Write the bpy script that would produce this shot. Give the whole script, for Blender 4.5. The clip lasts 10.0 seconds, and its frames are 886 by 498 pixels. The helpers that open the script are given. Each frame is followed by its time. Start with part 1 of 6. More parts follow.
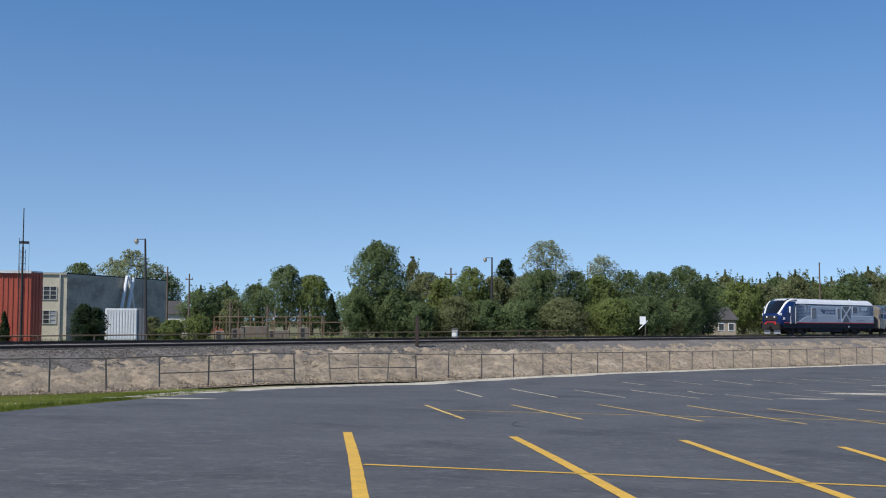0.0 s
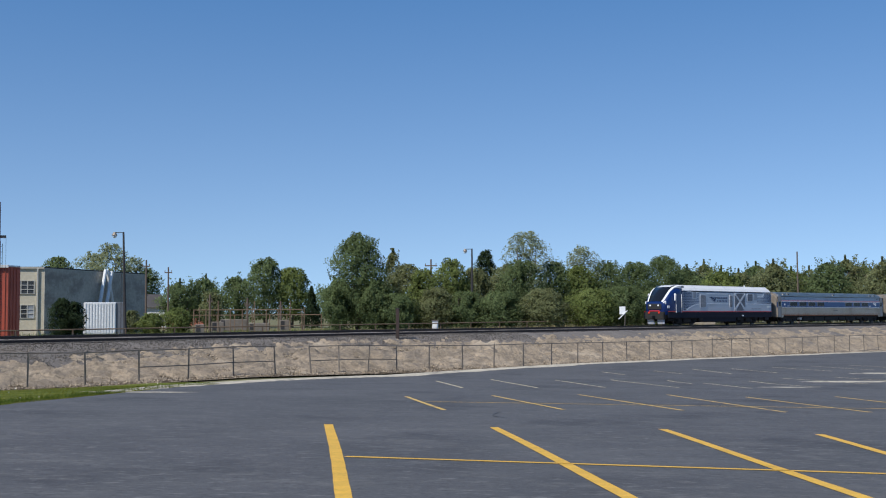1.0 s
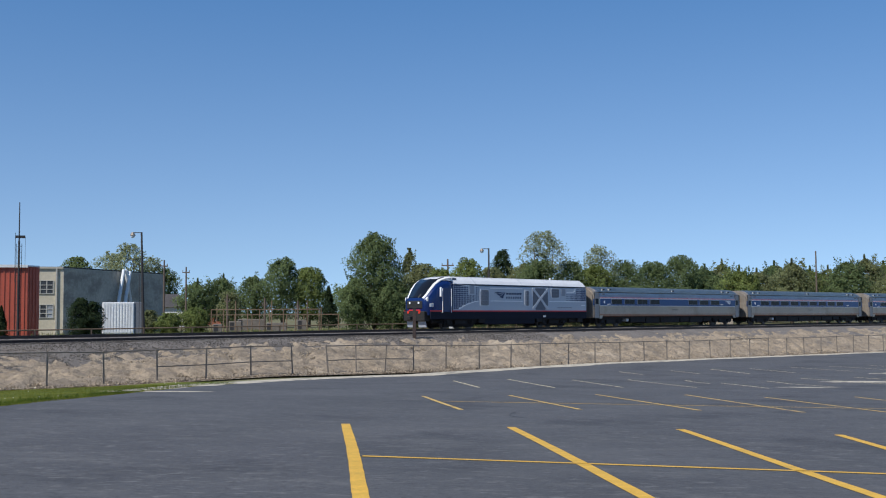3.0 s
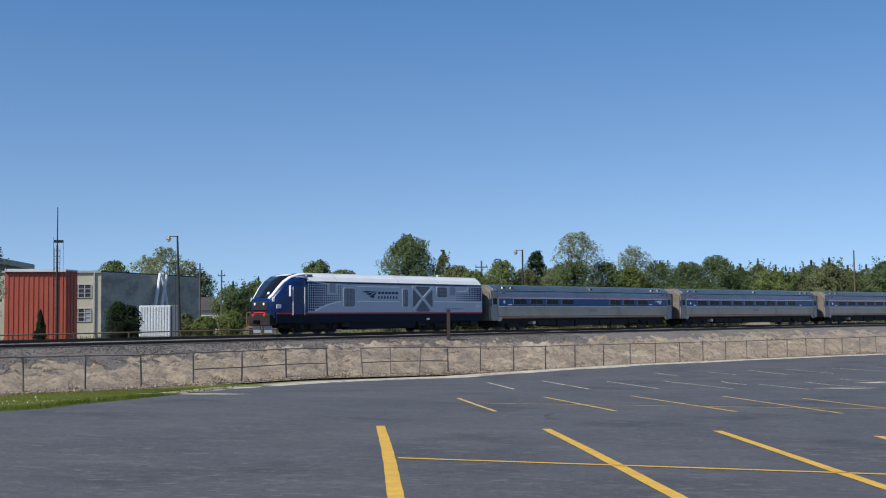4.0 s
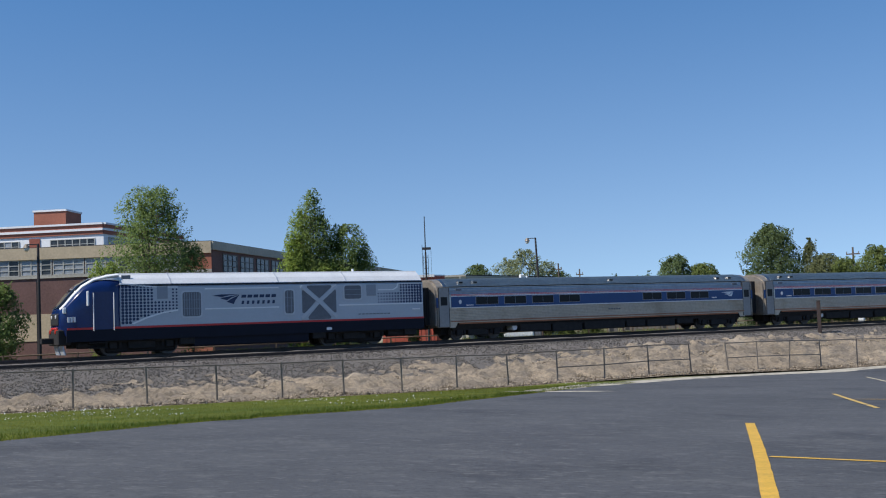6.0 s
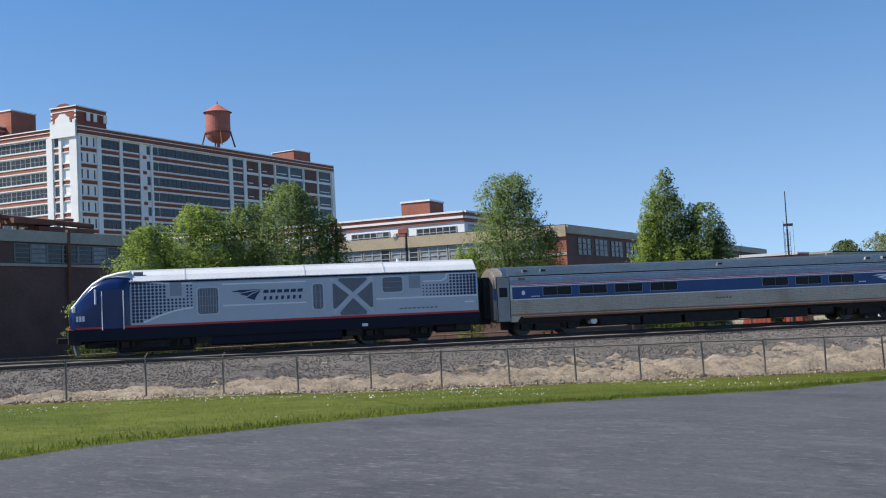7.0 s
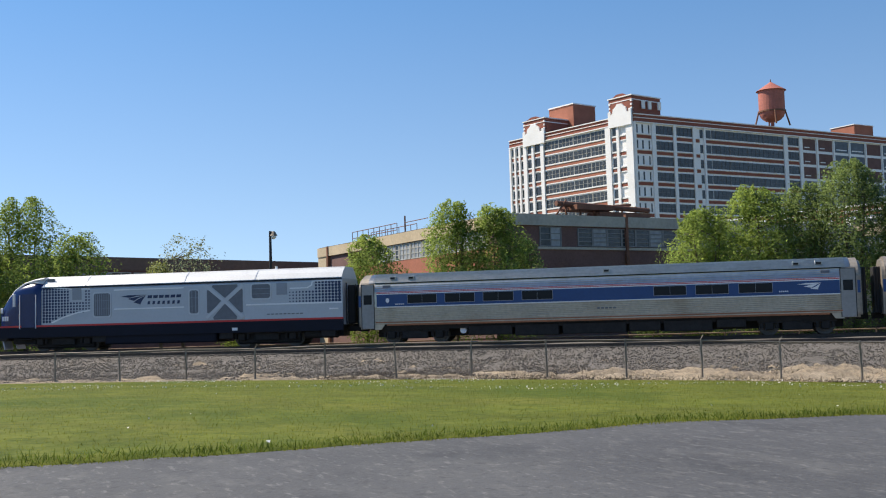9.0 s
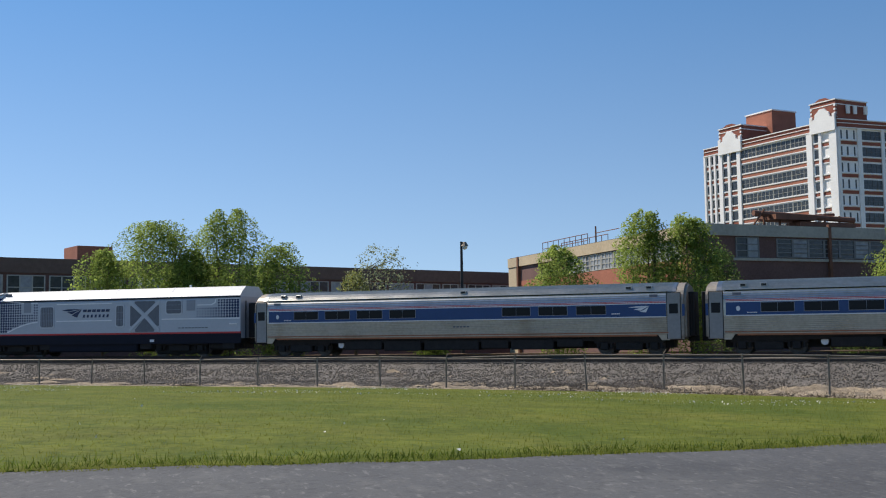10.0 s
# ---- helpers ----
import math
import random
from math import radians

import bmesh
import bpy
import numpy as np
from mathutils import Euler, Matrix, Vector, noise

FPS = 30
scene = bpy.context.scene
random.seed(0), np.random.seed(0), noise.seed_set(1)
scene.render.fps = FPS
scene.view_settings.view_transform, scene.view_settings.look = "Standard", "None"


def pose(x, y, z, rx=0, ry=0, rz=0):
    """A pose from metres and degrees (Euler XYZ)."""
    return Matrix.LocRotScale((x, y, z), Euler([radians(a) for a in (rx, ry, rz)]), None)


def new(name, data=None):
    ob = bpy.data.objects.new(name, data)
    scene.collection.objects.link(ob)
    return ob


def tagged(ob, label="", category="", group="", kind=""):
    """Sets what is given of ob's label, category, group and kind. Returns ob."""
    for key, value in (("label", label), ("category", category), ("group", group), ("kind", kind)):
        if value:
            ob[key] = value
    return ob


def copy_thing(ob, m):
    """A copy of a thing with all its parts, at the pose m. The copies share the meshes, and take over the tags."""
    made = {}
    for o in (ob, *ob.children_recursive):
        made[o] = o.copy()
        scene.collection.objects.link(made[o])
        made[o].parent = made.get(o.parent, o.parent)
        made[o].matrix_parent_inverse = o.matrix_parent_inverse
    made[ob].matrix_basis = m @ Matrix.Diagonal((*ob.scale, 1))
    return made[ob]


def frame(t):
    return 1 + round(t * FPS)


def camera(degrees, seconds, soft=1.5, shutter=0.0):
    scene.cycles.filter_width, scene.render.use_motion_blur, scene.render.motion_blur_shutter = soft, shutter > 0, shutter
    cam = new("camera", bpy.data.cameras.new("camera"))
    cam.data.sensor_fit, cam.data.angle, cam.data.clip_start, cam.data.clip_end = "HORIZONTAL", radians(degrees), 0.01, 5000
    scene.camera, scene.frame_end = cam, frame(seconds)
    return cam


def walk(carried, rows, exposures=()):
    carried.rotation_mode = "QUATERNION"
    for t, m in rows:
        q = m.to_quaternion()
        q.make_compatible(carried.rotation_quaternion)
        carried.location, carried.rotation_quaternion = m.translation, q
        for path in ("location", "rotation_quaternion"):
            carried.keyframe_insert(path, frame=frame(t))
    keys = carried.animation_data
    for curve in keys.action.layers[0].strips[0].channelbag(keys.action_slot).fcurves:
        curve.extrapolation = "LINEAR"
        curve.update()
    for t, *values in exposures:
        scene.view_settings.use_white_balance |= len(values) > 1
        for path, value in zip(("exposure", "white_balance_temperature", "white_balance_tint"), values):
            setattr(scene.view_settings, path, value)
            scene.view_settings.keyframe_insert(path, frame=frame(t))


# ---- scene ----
cam = camera(44.25, 10.0, soft=1.1)
PATH = [
    (0.0, pose(0, 0, 1.449, 93.74, -0.11, 0.07)),
    (0.5, pose(0, 0, 1.449, 93.81, 0.09, -0.52)),
    (1.0, pose(0, 0, 1.449, 93.29, 0.32, -0.96)),
    (1.5, pose(0, 0, 1.449, 93.07, 0.64, -0.81)),
    (2.0, pose(0, 0, 1.449, 93.16, 0.80, -0.58)),
    (2.5, pose(0, 0, 1.449, 93.25, 0.46, -0.29)),
    (4.0, pose(0, 0, 1.449, 93.39, 0.59, 1.71)),
    (4.5, pose(0, 0, 1.449, 93.71, 0.72, 4.40)),
    (5.0, pose(0, 0, 1.449, 93.95, 0.95, 7.77)),
    (5.2, pose(0, 0, 1.449, 93.93, 1.14, 9.26)),
    (6.3, pose(0, 0, 1.449, 93.71, 2.40, 25.72)),
    (6.5, pose(0, 0, 1.449, 93.70, 2.29, 29.31)),
    (7.0, pose(0, 0, 1.449, 93.61, 2.90, 38.97)),
    (7.5, pose(0, 0, 1.449, 93.59, 2.90, 47.47)),
    (8.0, pose(0, 0, 1.449, 93.67, 3.12, 56.54)),
    (8.5, pose(0, 0, 1.449, 93.57, 2.32, 62.67)),
    (9.0, pose(0, 0, 1.449, 93.87, 1.75, 67.52)),
    (9.5, pose(0, 0, 1.449, 94.31, 0.91, 72.39)),
    (10.0, pose(0, 0, 1.449, 94.65, 0.86, 77.46)),
]
walk(cam, PATH, exposures=[(0.0, 0.0, 6350, 10), (5.0, 0.0, 6350, 10), (6.5, 0.08, 6400, 10), (7.0, 0.30, 6550, 10), (7.5, 0.43, 6750, 10), (9.0, 0.42, 7200, 10), (9.5, 0.3, 7050, 10), (10.0, 0.12, 7050, 10)])

# ---- light ----
SUN_AZ, SUN_EL = 138.0, 50.0
world = bpy.data.worlds.new("sky")
scene.world = world
world.use_nodes = True
wn = world.node_tree
sky = wn.nodes.new("ShaderNodeTexSky")
sky.sky_type = "NISHITA"
sky.sun_disc = False
sky.sun_elevation = radians(SUN_EL)
sky.sun_rotation = radians(-SUN_AZ)
sky.air_density, sky.dust_density, sky.ozone_density = 1.0, 0.0, 5.0
sky.altitude = 1500
bg = wn.nodes["Background"]
bg.inputs["Strength"].default_value = 0.136
hs = wn.nodes.new("ShaderNodeHueSaturation")
hs.inputs["Hue"].default_value = 0.4965
# a clear, even sky: the horizon takes the colour of the air a few degrees higher
tcw, up, unit = wn.nodes.new("ShaderNodeTexCoord"), wn.nodes.new("ShaderNodeVectorMath"), wn.nodes.new("ShaderNodeVectorMath")
up.operation, unit.operation = "ADD", "NORMALIZE"
up.inputs[1].default_value = (0, 0, 0.085)
wn.links.new(tcw.outputs["Generated"], up.inputs[0])
wn.links.new(up.outputs[0], unit.inputs[0])
wn.links.new(unit.outputs[0], sky.inputs["Vector"])
wn.links.new(sky.outputs["Color"], hs.inputs["Color"])
# the air is paler and duller low down, deeper blue higher up
sep = wn.nodes.new("ShaderNodeSeparateXYZ")
wn.links.new(tcw.outputs["Generated"], sep.inputs[0])
for socket, low_air, high_air in (("Saturation", 0.93, 1.15), ("Value", 0.92, 1.06)):
    climb = wn.nodes.new("ShaderNodeMapRange")
    climb.inputs["From Min"].default_value, climb.inputs["From Max"].default_value = 0.06, 0.34
    climb.inputs["To Min"].default_value, climb.inputs["To Max"].default_value = low_air, high_air
    wn.links.new(sep.outputs["Z"], climb.inputs["Value"])
    wn.links.new(climb.outputs[0], hs.inputs[socket])
wn.links.new(hs.outputs["Color"], bg.inputs["Color"])
sun = new("sun", bpy.data.lights.new("sun", "SUN"))
sun.data.energy, sun.data.angle, sun.data.color = 5.0, radians(0.53), (1.0, 0.95, 0.87)
sun.rotation_euler = (radians(90 - SUN_EL), 0, radians(SUN_AZ + 180))


def P(az, d, z=0.0):
    """A place by its bearing (degrees to the left of +y) and its distance from the origin."""
    return Vector((-d * math.sin(radians(az)), d * math.cos(radians(az)), z))


# ---- materials ----
def mat(name, col, rough=0.7, metal=0.0, var=0.25, scale=3.0, fine=40.0, bump=0.0, island=0.0, obj=0.0, spec=0.5, tint=None):
    """Principled surface: base colour varied by a coarse and a fine noise, and per piece where asked."""
    m = bpy.data.materials.new(name)
    m.use_nodes = True
    nt = m.node_tree
    N, L = nt.nodes, nt.links
    b = N["Principled BSDF"]
    b.inputs["Roughness"].default_value, b.inputs["Metallic"].default_value = rough, metal
    b.inputs["Specular IOR Level"].default_value = spec
    tc = N.new("ShaderNodeTexCoord")
    n1, n2 = N.new("ShaderNodeTexNoise"), N.new("ShaderNodeTexNoise")
    n1.inputs["Scale"].default_value, n2.inputs["Scale"].default_value = scale, fine
    n1.inputs["Detail"].default_value, n2.inputs["Detail"].default_value = 5, 3
    for n in (n1, n2):
        L.new(tc.outputs["Object"], n.inputs["Vector"])
    add = N.new("ShaderNodeMath")
    add.operation = "ADD"
    L.new(n1.outputs["Fac"], add.inputs[0])
    L.new(n2.outputs["Fac"], add.inputs[1])
    ramp = N.new("ShaderNodeMapRange")
    ramp.inputs["From Min"].default_value, ramp.inputs["From Max"].default_value = 0.6, 1.4
    ramp.inputs["To Min"].default_value, ramp.inputs["To Max"].default_value = 0, 1
    L.new(add.outputs[0], ramp.inputs["Value"])
    mix = N.new("ShaderNodeMix")
    mix.data_type = "RGBA"
    lo = [c * (1 - var) for c in col]
    hi = [min(1, c * (1 + var)) for c in col] if tint is None else tint
    mix.inputs[6].default_value, mix.inputs[7].default_value = (*lo, 1), (*hi, 1)
    L.new(ramp.outputs[0], mix.inputs["Factor"])
    out = mix.outputs[2]
    for amount, node, sock in ((island, "ShaderNodeNewGeometry", "Random Per Island"), (obj, "ShaderNodeObjectInfo", "Random")):
        if amount:
            g = N.new(node)
            hsv = N.new("ShaderNodeHueSaturation")
            mr = N.new("ShaderNodeMapRange")
            mr.inputs["To Min"].default_value, mr.inputs["To Max"].default_value = 1 - amount, 1 + amount
            L.new(g.outputs[sock], mr.inputs["Value"])
            L.new(mr.outputs[0], hsv.inputs["Value"])
            L.new(out, hsv.inputs["Color"])
            out = hsv.outputs[0]
    L.new(out, b.inputs["Base Color"])
    if bump:
        bp = N.new("ShaderNodeBump")
        bp.inputs["Strength"].default_value, bp.inputs["Distance"].default_value = bump, 0.05
        L.new(add.outputs[0], bp.inputs["Height"])
        L.new(bp.outputs[0], b.inputs["Normal"])
    return m


# ---- mesh tools ----
def mesh_ob(name, verts, faces, material, parent=None, label="", smooth=False):
    me = bpy.data.meshes.new(name)
    me.from_pydata([tuple(v) for v in verts], [], faces)
    if smooth:
        me.shade_smooth()
    me.materials.append(material)
    ob = new(name, me)
    if parent:
        ob.parent = parent
    if label:
        ob["label"] = label
    return ob


def part(name, bm, material, parent=None, label="", smooth=False):
    me = bpy.data.meshes.new(name)
    bm.normal_update()
    bm.to_mesh(me)
    bm.free()
    if smooth:
        me.shade_smooth()
    me.materials.append(material)
    ob = new(name, me)
    if parent:
        ob.parent = parent
    if label:
        ob["label"] = label
    return ob


def thing(name, label, category, m=None, group=""):
    ob = new(name)
    tagged(ob, label, category, group)
    if m is not None:
        ob.matrix_basis = m
    return ob


def add_box(bm, x0, x1, y0, y1, z0, z1, bevel=0.0):
    r = bmesh.ops.create_cube(bm, size=1)
    vs = r["verts"]
    for v in vs:
        v.co = Vector(((x0 + x1) / 2 + v.co.x * (x1 - x0), (y0 + y1) / 2 + v.co.y * (y1 - y0), (z0 + z1) / 2 + v.co.z * (z1 - z0)))
    if bevel:
        es = {e for v in vs for e in v.link_edges}
        bmesh.ops.bevel(bm, geom=list(es), offset=bevel, segments=1, affect="EDGES")
    return bm


def box(x0, x1, y0, y1, z0, z1, bevel=0.0):
    return add_box(bmesh.new(), x0, x1, y0, y1, z0, z1, bevel)


def add_tube(bm, a, b, r0, r1=None, seg=8):
    a, b = Vector(a), Vector(b)
    d = b - a
    r = bmesh.ops.create_cone(bm, cap_ends=True, segments=seg, radius1=r0, radius2=r0 if r1 is None else r1, depth=d.length)
    q = d.to_track_quat("Z", "Y").to_matrix().to_4x4()
    bmesh.ops.transform(bm, matrix=Matrix.Translation((a + b) / 2) @ q, verts=r["verts"])
    return bm


def tube(a, b, r0, r1=None, seg=8):
    return add_tube(bmesh.new(), a, b, r0, r1, seg)


def frame_at(az, d, z, face_az):
    """A pose whose x axis runs along bearing face_az, at the place of that bearing and distance."""
    p = P(az, d, z)
    return Matrix.Translation(p) @ Matrix.Rotation(radians(face_az + 90), 4, "Z")


# ---- the lie of the land: u along the line, v towards the car park ----
PHI, D0, CURVE, GRADE = radians(53.427), 55.31, -0.0017018, 0.00433
NV = Vector((-math.sin(PHI), math.cos(PHI)))
TV = Vector((-math.cos(PHI), -math.sin(PHI)))


def off(u):
    a = min(abs(u), 170.0)
    return CURVE * a * a / 2 + CURVE * a * (abs(u) - a)


def uv(u, v):
    p = NV * (D0 + off(u) - v) + TV * u
    return p.x, p.y


def to_uv(x, y):
    q = Vector((x, y))
    u = q.dot(TV)
    return u, D0 + off(u) - q.dot(NV)


def rail_z(u):
    return 0.362 + GRADE * max(-170, min(170, u))


def lerp_table(tab, x):
    if x <= tab[0][0]:
        return tab[0][1]
    for (a, p), (b, q) in zip(tab, tab[1:]):
        if x <= b:
            return p + (q - p) * (x - a) / (b - a)
    return tab[-1][1]


FENCE_V = 12.5
FENCE_Z = [(-170, -3.4), (-120, -3.0), (-85, -2.72), (-60, -2.42), (-50, -2.18), (-40, -1.9), (-30, -1.88), (-20, -1.66), (-10, -1.42), (0, -1.08), (10, -0.85), (20, -0.72), (40, -0.62), (170, -0.5)]
EDGE_V = [(-170, 13.5), (-68, 13.6), (-46, 16.2), (-36, 19.3), (-27, 23.3), (-20, 27.9), (-14, 31.6), (-8.4, 33.2), (-4.3, 35.4), (-2, 37.0), (0.7, 39.2), (2, 40.9), (5, 44.4), (8, 47.6), (12, 53), (60, 120), (170, 270)]


def lot_z(x, y):
    s = 0.017 * x + 0.035 * y
    return -s if s < 2.1 else -(2.1 + (s - 2.1) * 0.34)


def fence_z(u):
    return lerp_table(FENCE_Z, u)


def bank_z(u, v):
    """Height of the bank between the fence and the line, and of the flat land beyond."""
    top = rail_z(u)
    prof = [(-400, -0.9), (-60, -0.9), (-14, -0.75), (-9, -0.55), (-5.0, top - 0.45), (-3.6, top - 0.2), (0.8, top - 0.2), (1.6, top - 0.34), (4.3, top - 0.36), (5.4, top - 0.62), (9.0, (top - 0.9) * 0.42 + fence_z(u) * 0.58), (FENCE_V, fence_z(u))]
    return lerp_table(prof, v)


def ground_z(x, y):
    u, v = to_uv(x, y)
    if v <= FENCE_V:
        return bank_z(u, v)
    e = lerp_table(EDGE_V, u)
    if v >= e:
        return lot_z(x, y)
    w = (e - v) / max(e - FENCE_V, 0.1)
    ex, ey = uv(u, e)
    return lot_z(ex, ey) * (1 - w) + fence_z(u) * w + 0.12 * math.sin(math.pi * w) * (1 if u > -5 else 0)


def grid_sheet(name, us, vs, material, zf, keep=None):
    idx, verts, faces = {}, [], []
    for i, u in enumerate(us):
        for j, v in enumerate(vs):
            x, y = uv(u, v)
            idx[i, j] = len(verts)
            verts.append((x, y, zf(u, v, x, y)))
    for i in range(len(us) - 1):
        for j in range(len(vs) - 1):
            if keep is None or keep(us[i], us[i + 1], vs[j], vs[j + 1]):
                faces.append((idx[i, j], idx[i + 1, j], idx[i + 1, j + 1], idx[i, j + 1]))
    return mesh_ob(name, verts, faces, material, smooth=True)


def steps(*spans):
    out = []
    for a, b, s in spans:
        n = max(1, round((b - a) / s))
        out += [a + (b - a) * k / n for k in range(n)]
    return out + [spans[-1][1]]


soil_mat = mat("soil_and_weeds", (0.13, 0.12, 0.05), 0.95, var=0.5, scale=0.15, fine=2.5, bump=0.3)
asphalt_mat = mat("asphalt", (0.064, 0.064, 0.067), 0.85, var=0.3, scale=0.35, fine=26.0, bump=0.15)


def wear(m, scale, squash, lo, hi, col, amount, rot=0.0):
    """Lays worn streaks of another colour over a material: a stretched noise picks them out."""
    nt = m.node_tree
    N, L = nt.nodes, nt.links
    b = N["Principled BSDF"]
    src = b.inputs["Base Color"].links[0].from_socket
    tc, mp, no = N.new("ShaderNodeTexCoord"), N.new("ShaderNodeMapping"), N.new("ShaderNodeTexNoise")
    mp.inputs["Scale"].default_value = (scale, scale * squash, scale)
    mp.inputs["Rotation"].default_value = (0, 0, rot)
    no.inputs["Scale"].default_value, no.inputs["Detail"].default_value, no.inputs["Roughness"].default_value = 1.0, 8, 0.65
    L.new(tc.outputs["Object"], mp.inputs["Vector"])
    L.new(mp.outputs[0], no.inputs["Vector"])
    mr = N.new("ShaderNodeMapRange")
    mr.inputs["From Min"].default_value, mr.inputs["From Max"].default_value = lo, hi
    mr.inputs["To Max"].default_value = amount
    L.new(no.outputs["Fac"], mr.inputs["Value"])
    mix = N.new("ShaderNodeMix")
    mix.data_type = "RGBA"
    mix.inputs[7].default_value = (*col, 1)
    L.new(src, mix.inputs[6])
    L.new(mr.outputs[0], mix.inputs["Factor"])
    L.new(mix.outputs[2], b.inputs["Base Color"])


wear(asphalt_mat, 0.12, 1.6, 0.48, 0.66, (0.084, 0.084, 0.086), 0.8)
wear(asphalt_mat, 0.5, 2.2, 0.52, 0.68, (0.092, 0.091, 0.090), 0.7, 0.6)
wear(asphalt_mat, 0.3, 1.0, 0.54, 0.64, (0.028, 0.028, 0.031), 0.6, 0.2)
wear(asphalt_mat, 1.6, 2.0, 0.54, 0.66, (0.13, 0.127, 0.122), 0.42, 1.25)
wear(asphalt_mat, 4.0, 3.0, 0.575, 0.66, (0.215, 0.21, 0.20), 0.45, 1.6)
wear(asphalt_mat, 3.0, 3.5, 0.595, 0.67, (0.19, 0.185, 0.175), 0.3, 0.5)
wear(asphalt_mat, 9.0, 1.0, 0.54, 0.66, (0.024, 0.024, 0.027), 0.5, 0.7)
wear(asphalt_mat, 22.0, 1.0, 0.56, 0.70, (0.14, 0.137, 0.13), 0.3, 0.3)
paint_mat = mat("yellow_paint", (0.62, 0.36, 0.035), 0.6, var=0.25, scale=4, fine=30)
ballast_mat = mat("ballast_stone", (0.118, 0.104, 0.092), 0.95, var=0.4, scale=0.7, fine=18.0, bump=0.5, island=0.28)
wear(ballast_mat, 14.0, 1.0, 0.50, 0.60, (0.06, 0.053, 0.046), 0.5)
wear(ballast_mat, 0.25, 1.0, 0.50, 0.64, (0.18, 0.153, 0.125), 0.5)
bank_mat = mat("dry_bank", (0.30, 0.236, 0.163), 0.95, var=0.5, scale=0.6, fine=9.0, bump=1.0)
wear(bank_mat, 0.9, 1.0, 0.49, 0.62, (0.20, 0.163, 0.125), 0.75)
wear(bank_mat, 4.5, 1.0, 0.53, 0.62, (0.09, 0.074, 0.057), 0.7)
wear(bank_mat, 2.2, 0.35, 0.55, 0.63, (0.11, 0.09, 0.07), 0.6, 0.9)
wear(bank_mat, 0.35, 1.0, 0.56, 0.68, (0.45, 0.37, 0.27), 0.7)
wear(bank_mat, 9.0, 1.0, 0.56, 0.66, (0.39, 0.32, 0.23), 0.6)
grass_mat = mat("grass", (0.10, 0.116, 0.015), 0.9, var=0.4, scale=0.5, fine=9.0, bump=0.5, spec=0.15)
wear(grass_mat, 0.10, 1.4, 0.48, 0.62, (0.05, 0.085, 0.008), 0.7)
wear(grass_mat, 0.22, 1.6, 0.50, 0.68, (0.17, 0.165, 0.03), 0.6)
wear(grass_mat, 3.0, 1.0, 0.50, 0.62, (0.035, 0.06, 0.006), 0.6)
wear(grass_mat, 1.2, 1.0, 0.52, 0.66, (0.15, 0.165, 0.03), 0.6)

US = steps((-2600, -400, 550), (-400, -170, 46), (-170, 170, 2.0), (170, 400, 46), (400, 2600, 550))
ground = grid_sheet("ground", US, steps((-3000, -500, 500), (-500, -60, 40), (-60, -14, 6), (-14, 20, 1.0), (20, 60, 2.0), (60, 300, 24), (300, 3000, 540)), soil_mat, lambda u, v, x, y: ground_z(x, y) - (0.6 if -5 < v < 13 and abs(u) < 165 else 0.05 if abs(u) < 300 and v < 200 else 0.3))
tagged(ground, "weedy level ground reaching to the horizon", "ground", kind="structure")


def edge_at(u):
    return lerp_table(EDGE_V, u) + 0.35 * noise.noise((u * 0.5, 2, 8)) + 0.18 * noise.noise((u * 1.7, 5, 3)) + 0.12 * noise.noise((u * 4.5, 1, 6))


def lot_strip():
    us = steps((-170, -60, 4), (-60, 20, 0.3), (20, 60, 4))
    verts, faces = [], []
    n = 46
    for u in us:
        e = edge_at(u)
        for k in range(n):
            v = e + (150 - e) * (k / (n - 1)) ** 1.8
            x, y = uv(u, v if k else e - 0.25)
            verts.append((x, y, lot_z(x, y) + 0.02 if k else ground_z(x, y)))
    for i in range(len(us) - 1):
        for k in range(n - 1):
            a = i * n + k
            faces.append((a, a + 1, a + n + 1, a + n))
    return verts, faces


lv, lf = lot_strip()
lot = mesh_ob("parking_lot", lv, [f[::-1] for f in lf], asphalt_mat)
tagged(lot, "dark sealed asphalt parking lot with worn pale patches", "parking lot", kind="structure")


def painted_line(a, b, w, m, label):
    a, b = Vector(a), Vector(b)
    d = (b - a).normalized()
    s = Vector((-d.y, d.x)) * w / 2
    n = max(2, int((b - a).length / 0.4))
    verts, faces = [], []
    wob = random.uniform(0, 6)
    for k in range(n + 1):
        p = a.lerp(b, k / n) + s * 0.14 * math.sin(wob + k * 0.21)
        for q in (p - s * random.uniform(0.95, 1.04), p + s * random.uniform(0.95, 1.04)):
            verts.append((q.x, q.y, lot_z(q.x, q.y) + 0.026))
    for k in range(n):
        faces.append((2 * k, 2 * k + 1, 2 * k + 3, 2 * k + 2))
    ob = mesh_ob("parking_line", verts, faces, m)
    return tagged(ob, label, "parking line", "parking lines")


worn_yellow = mat("worn_yellow_paint", (0.56, 0.37, 0.09), 0.7, var=0.25, scale=4, fine=30)
wear(worn_yellow, 3.0, 1.0, 0.50, 0.62, (0.09, 0.088, 0.085), 0.6)
faded_paint = mat("faded_paint", (0.58, 0.50, 0.32), 0.8, var=0.3, scale=3, fine=20)
wear(faded_paint, 2.0, 1.0, 0.47, 0.62, (0.085, 0.084, 0.082), 0.6)
Y1, Y2, Y3 = "hand-painted yellow parking line on dark asphalt", "worn yellow parking line on dark asphalt", "faded pale parking line on dark asphalt"
LINES = ((paint_mat, Y1), (worn_yellow, Y2), (faded_paint, Y3), (faded_paint, Y3))
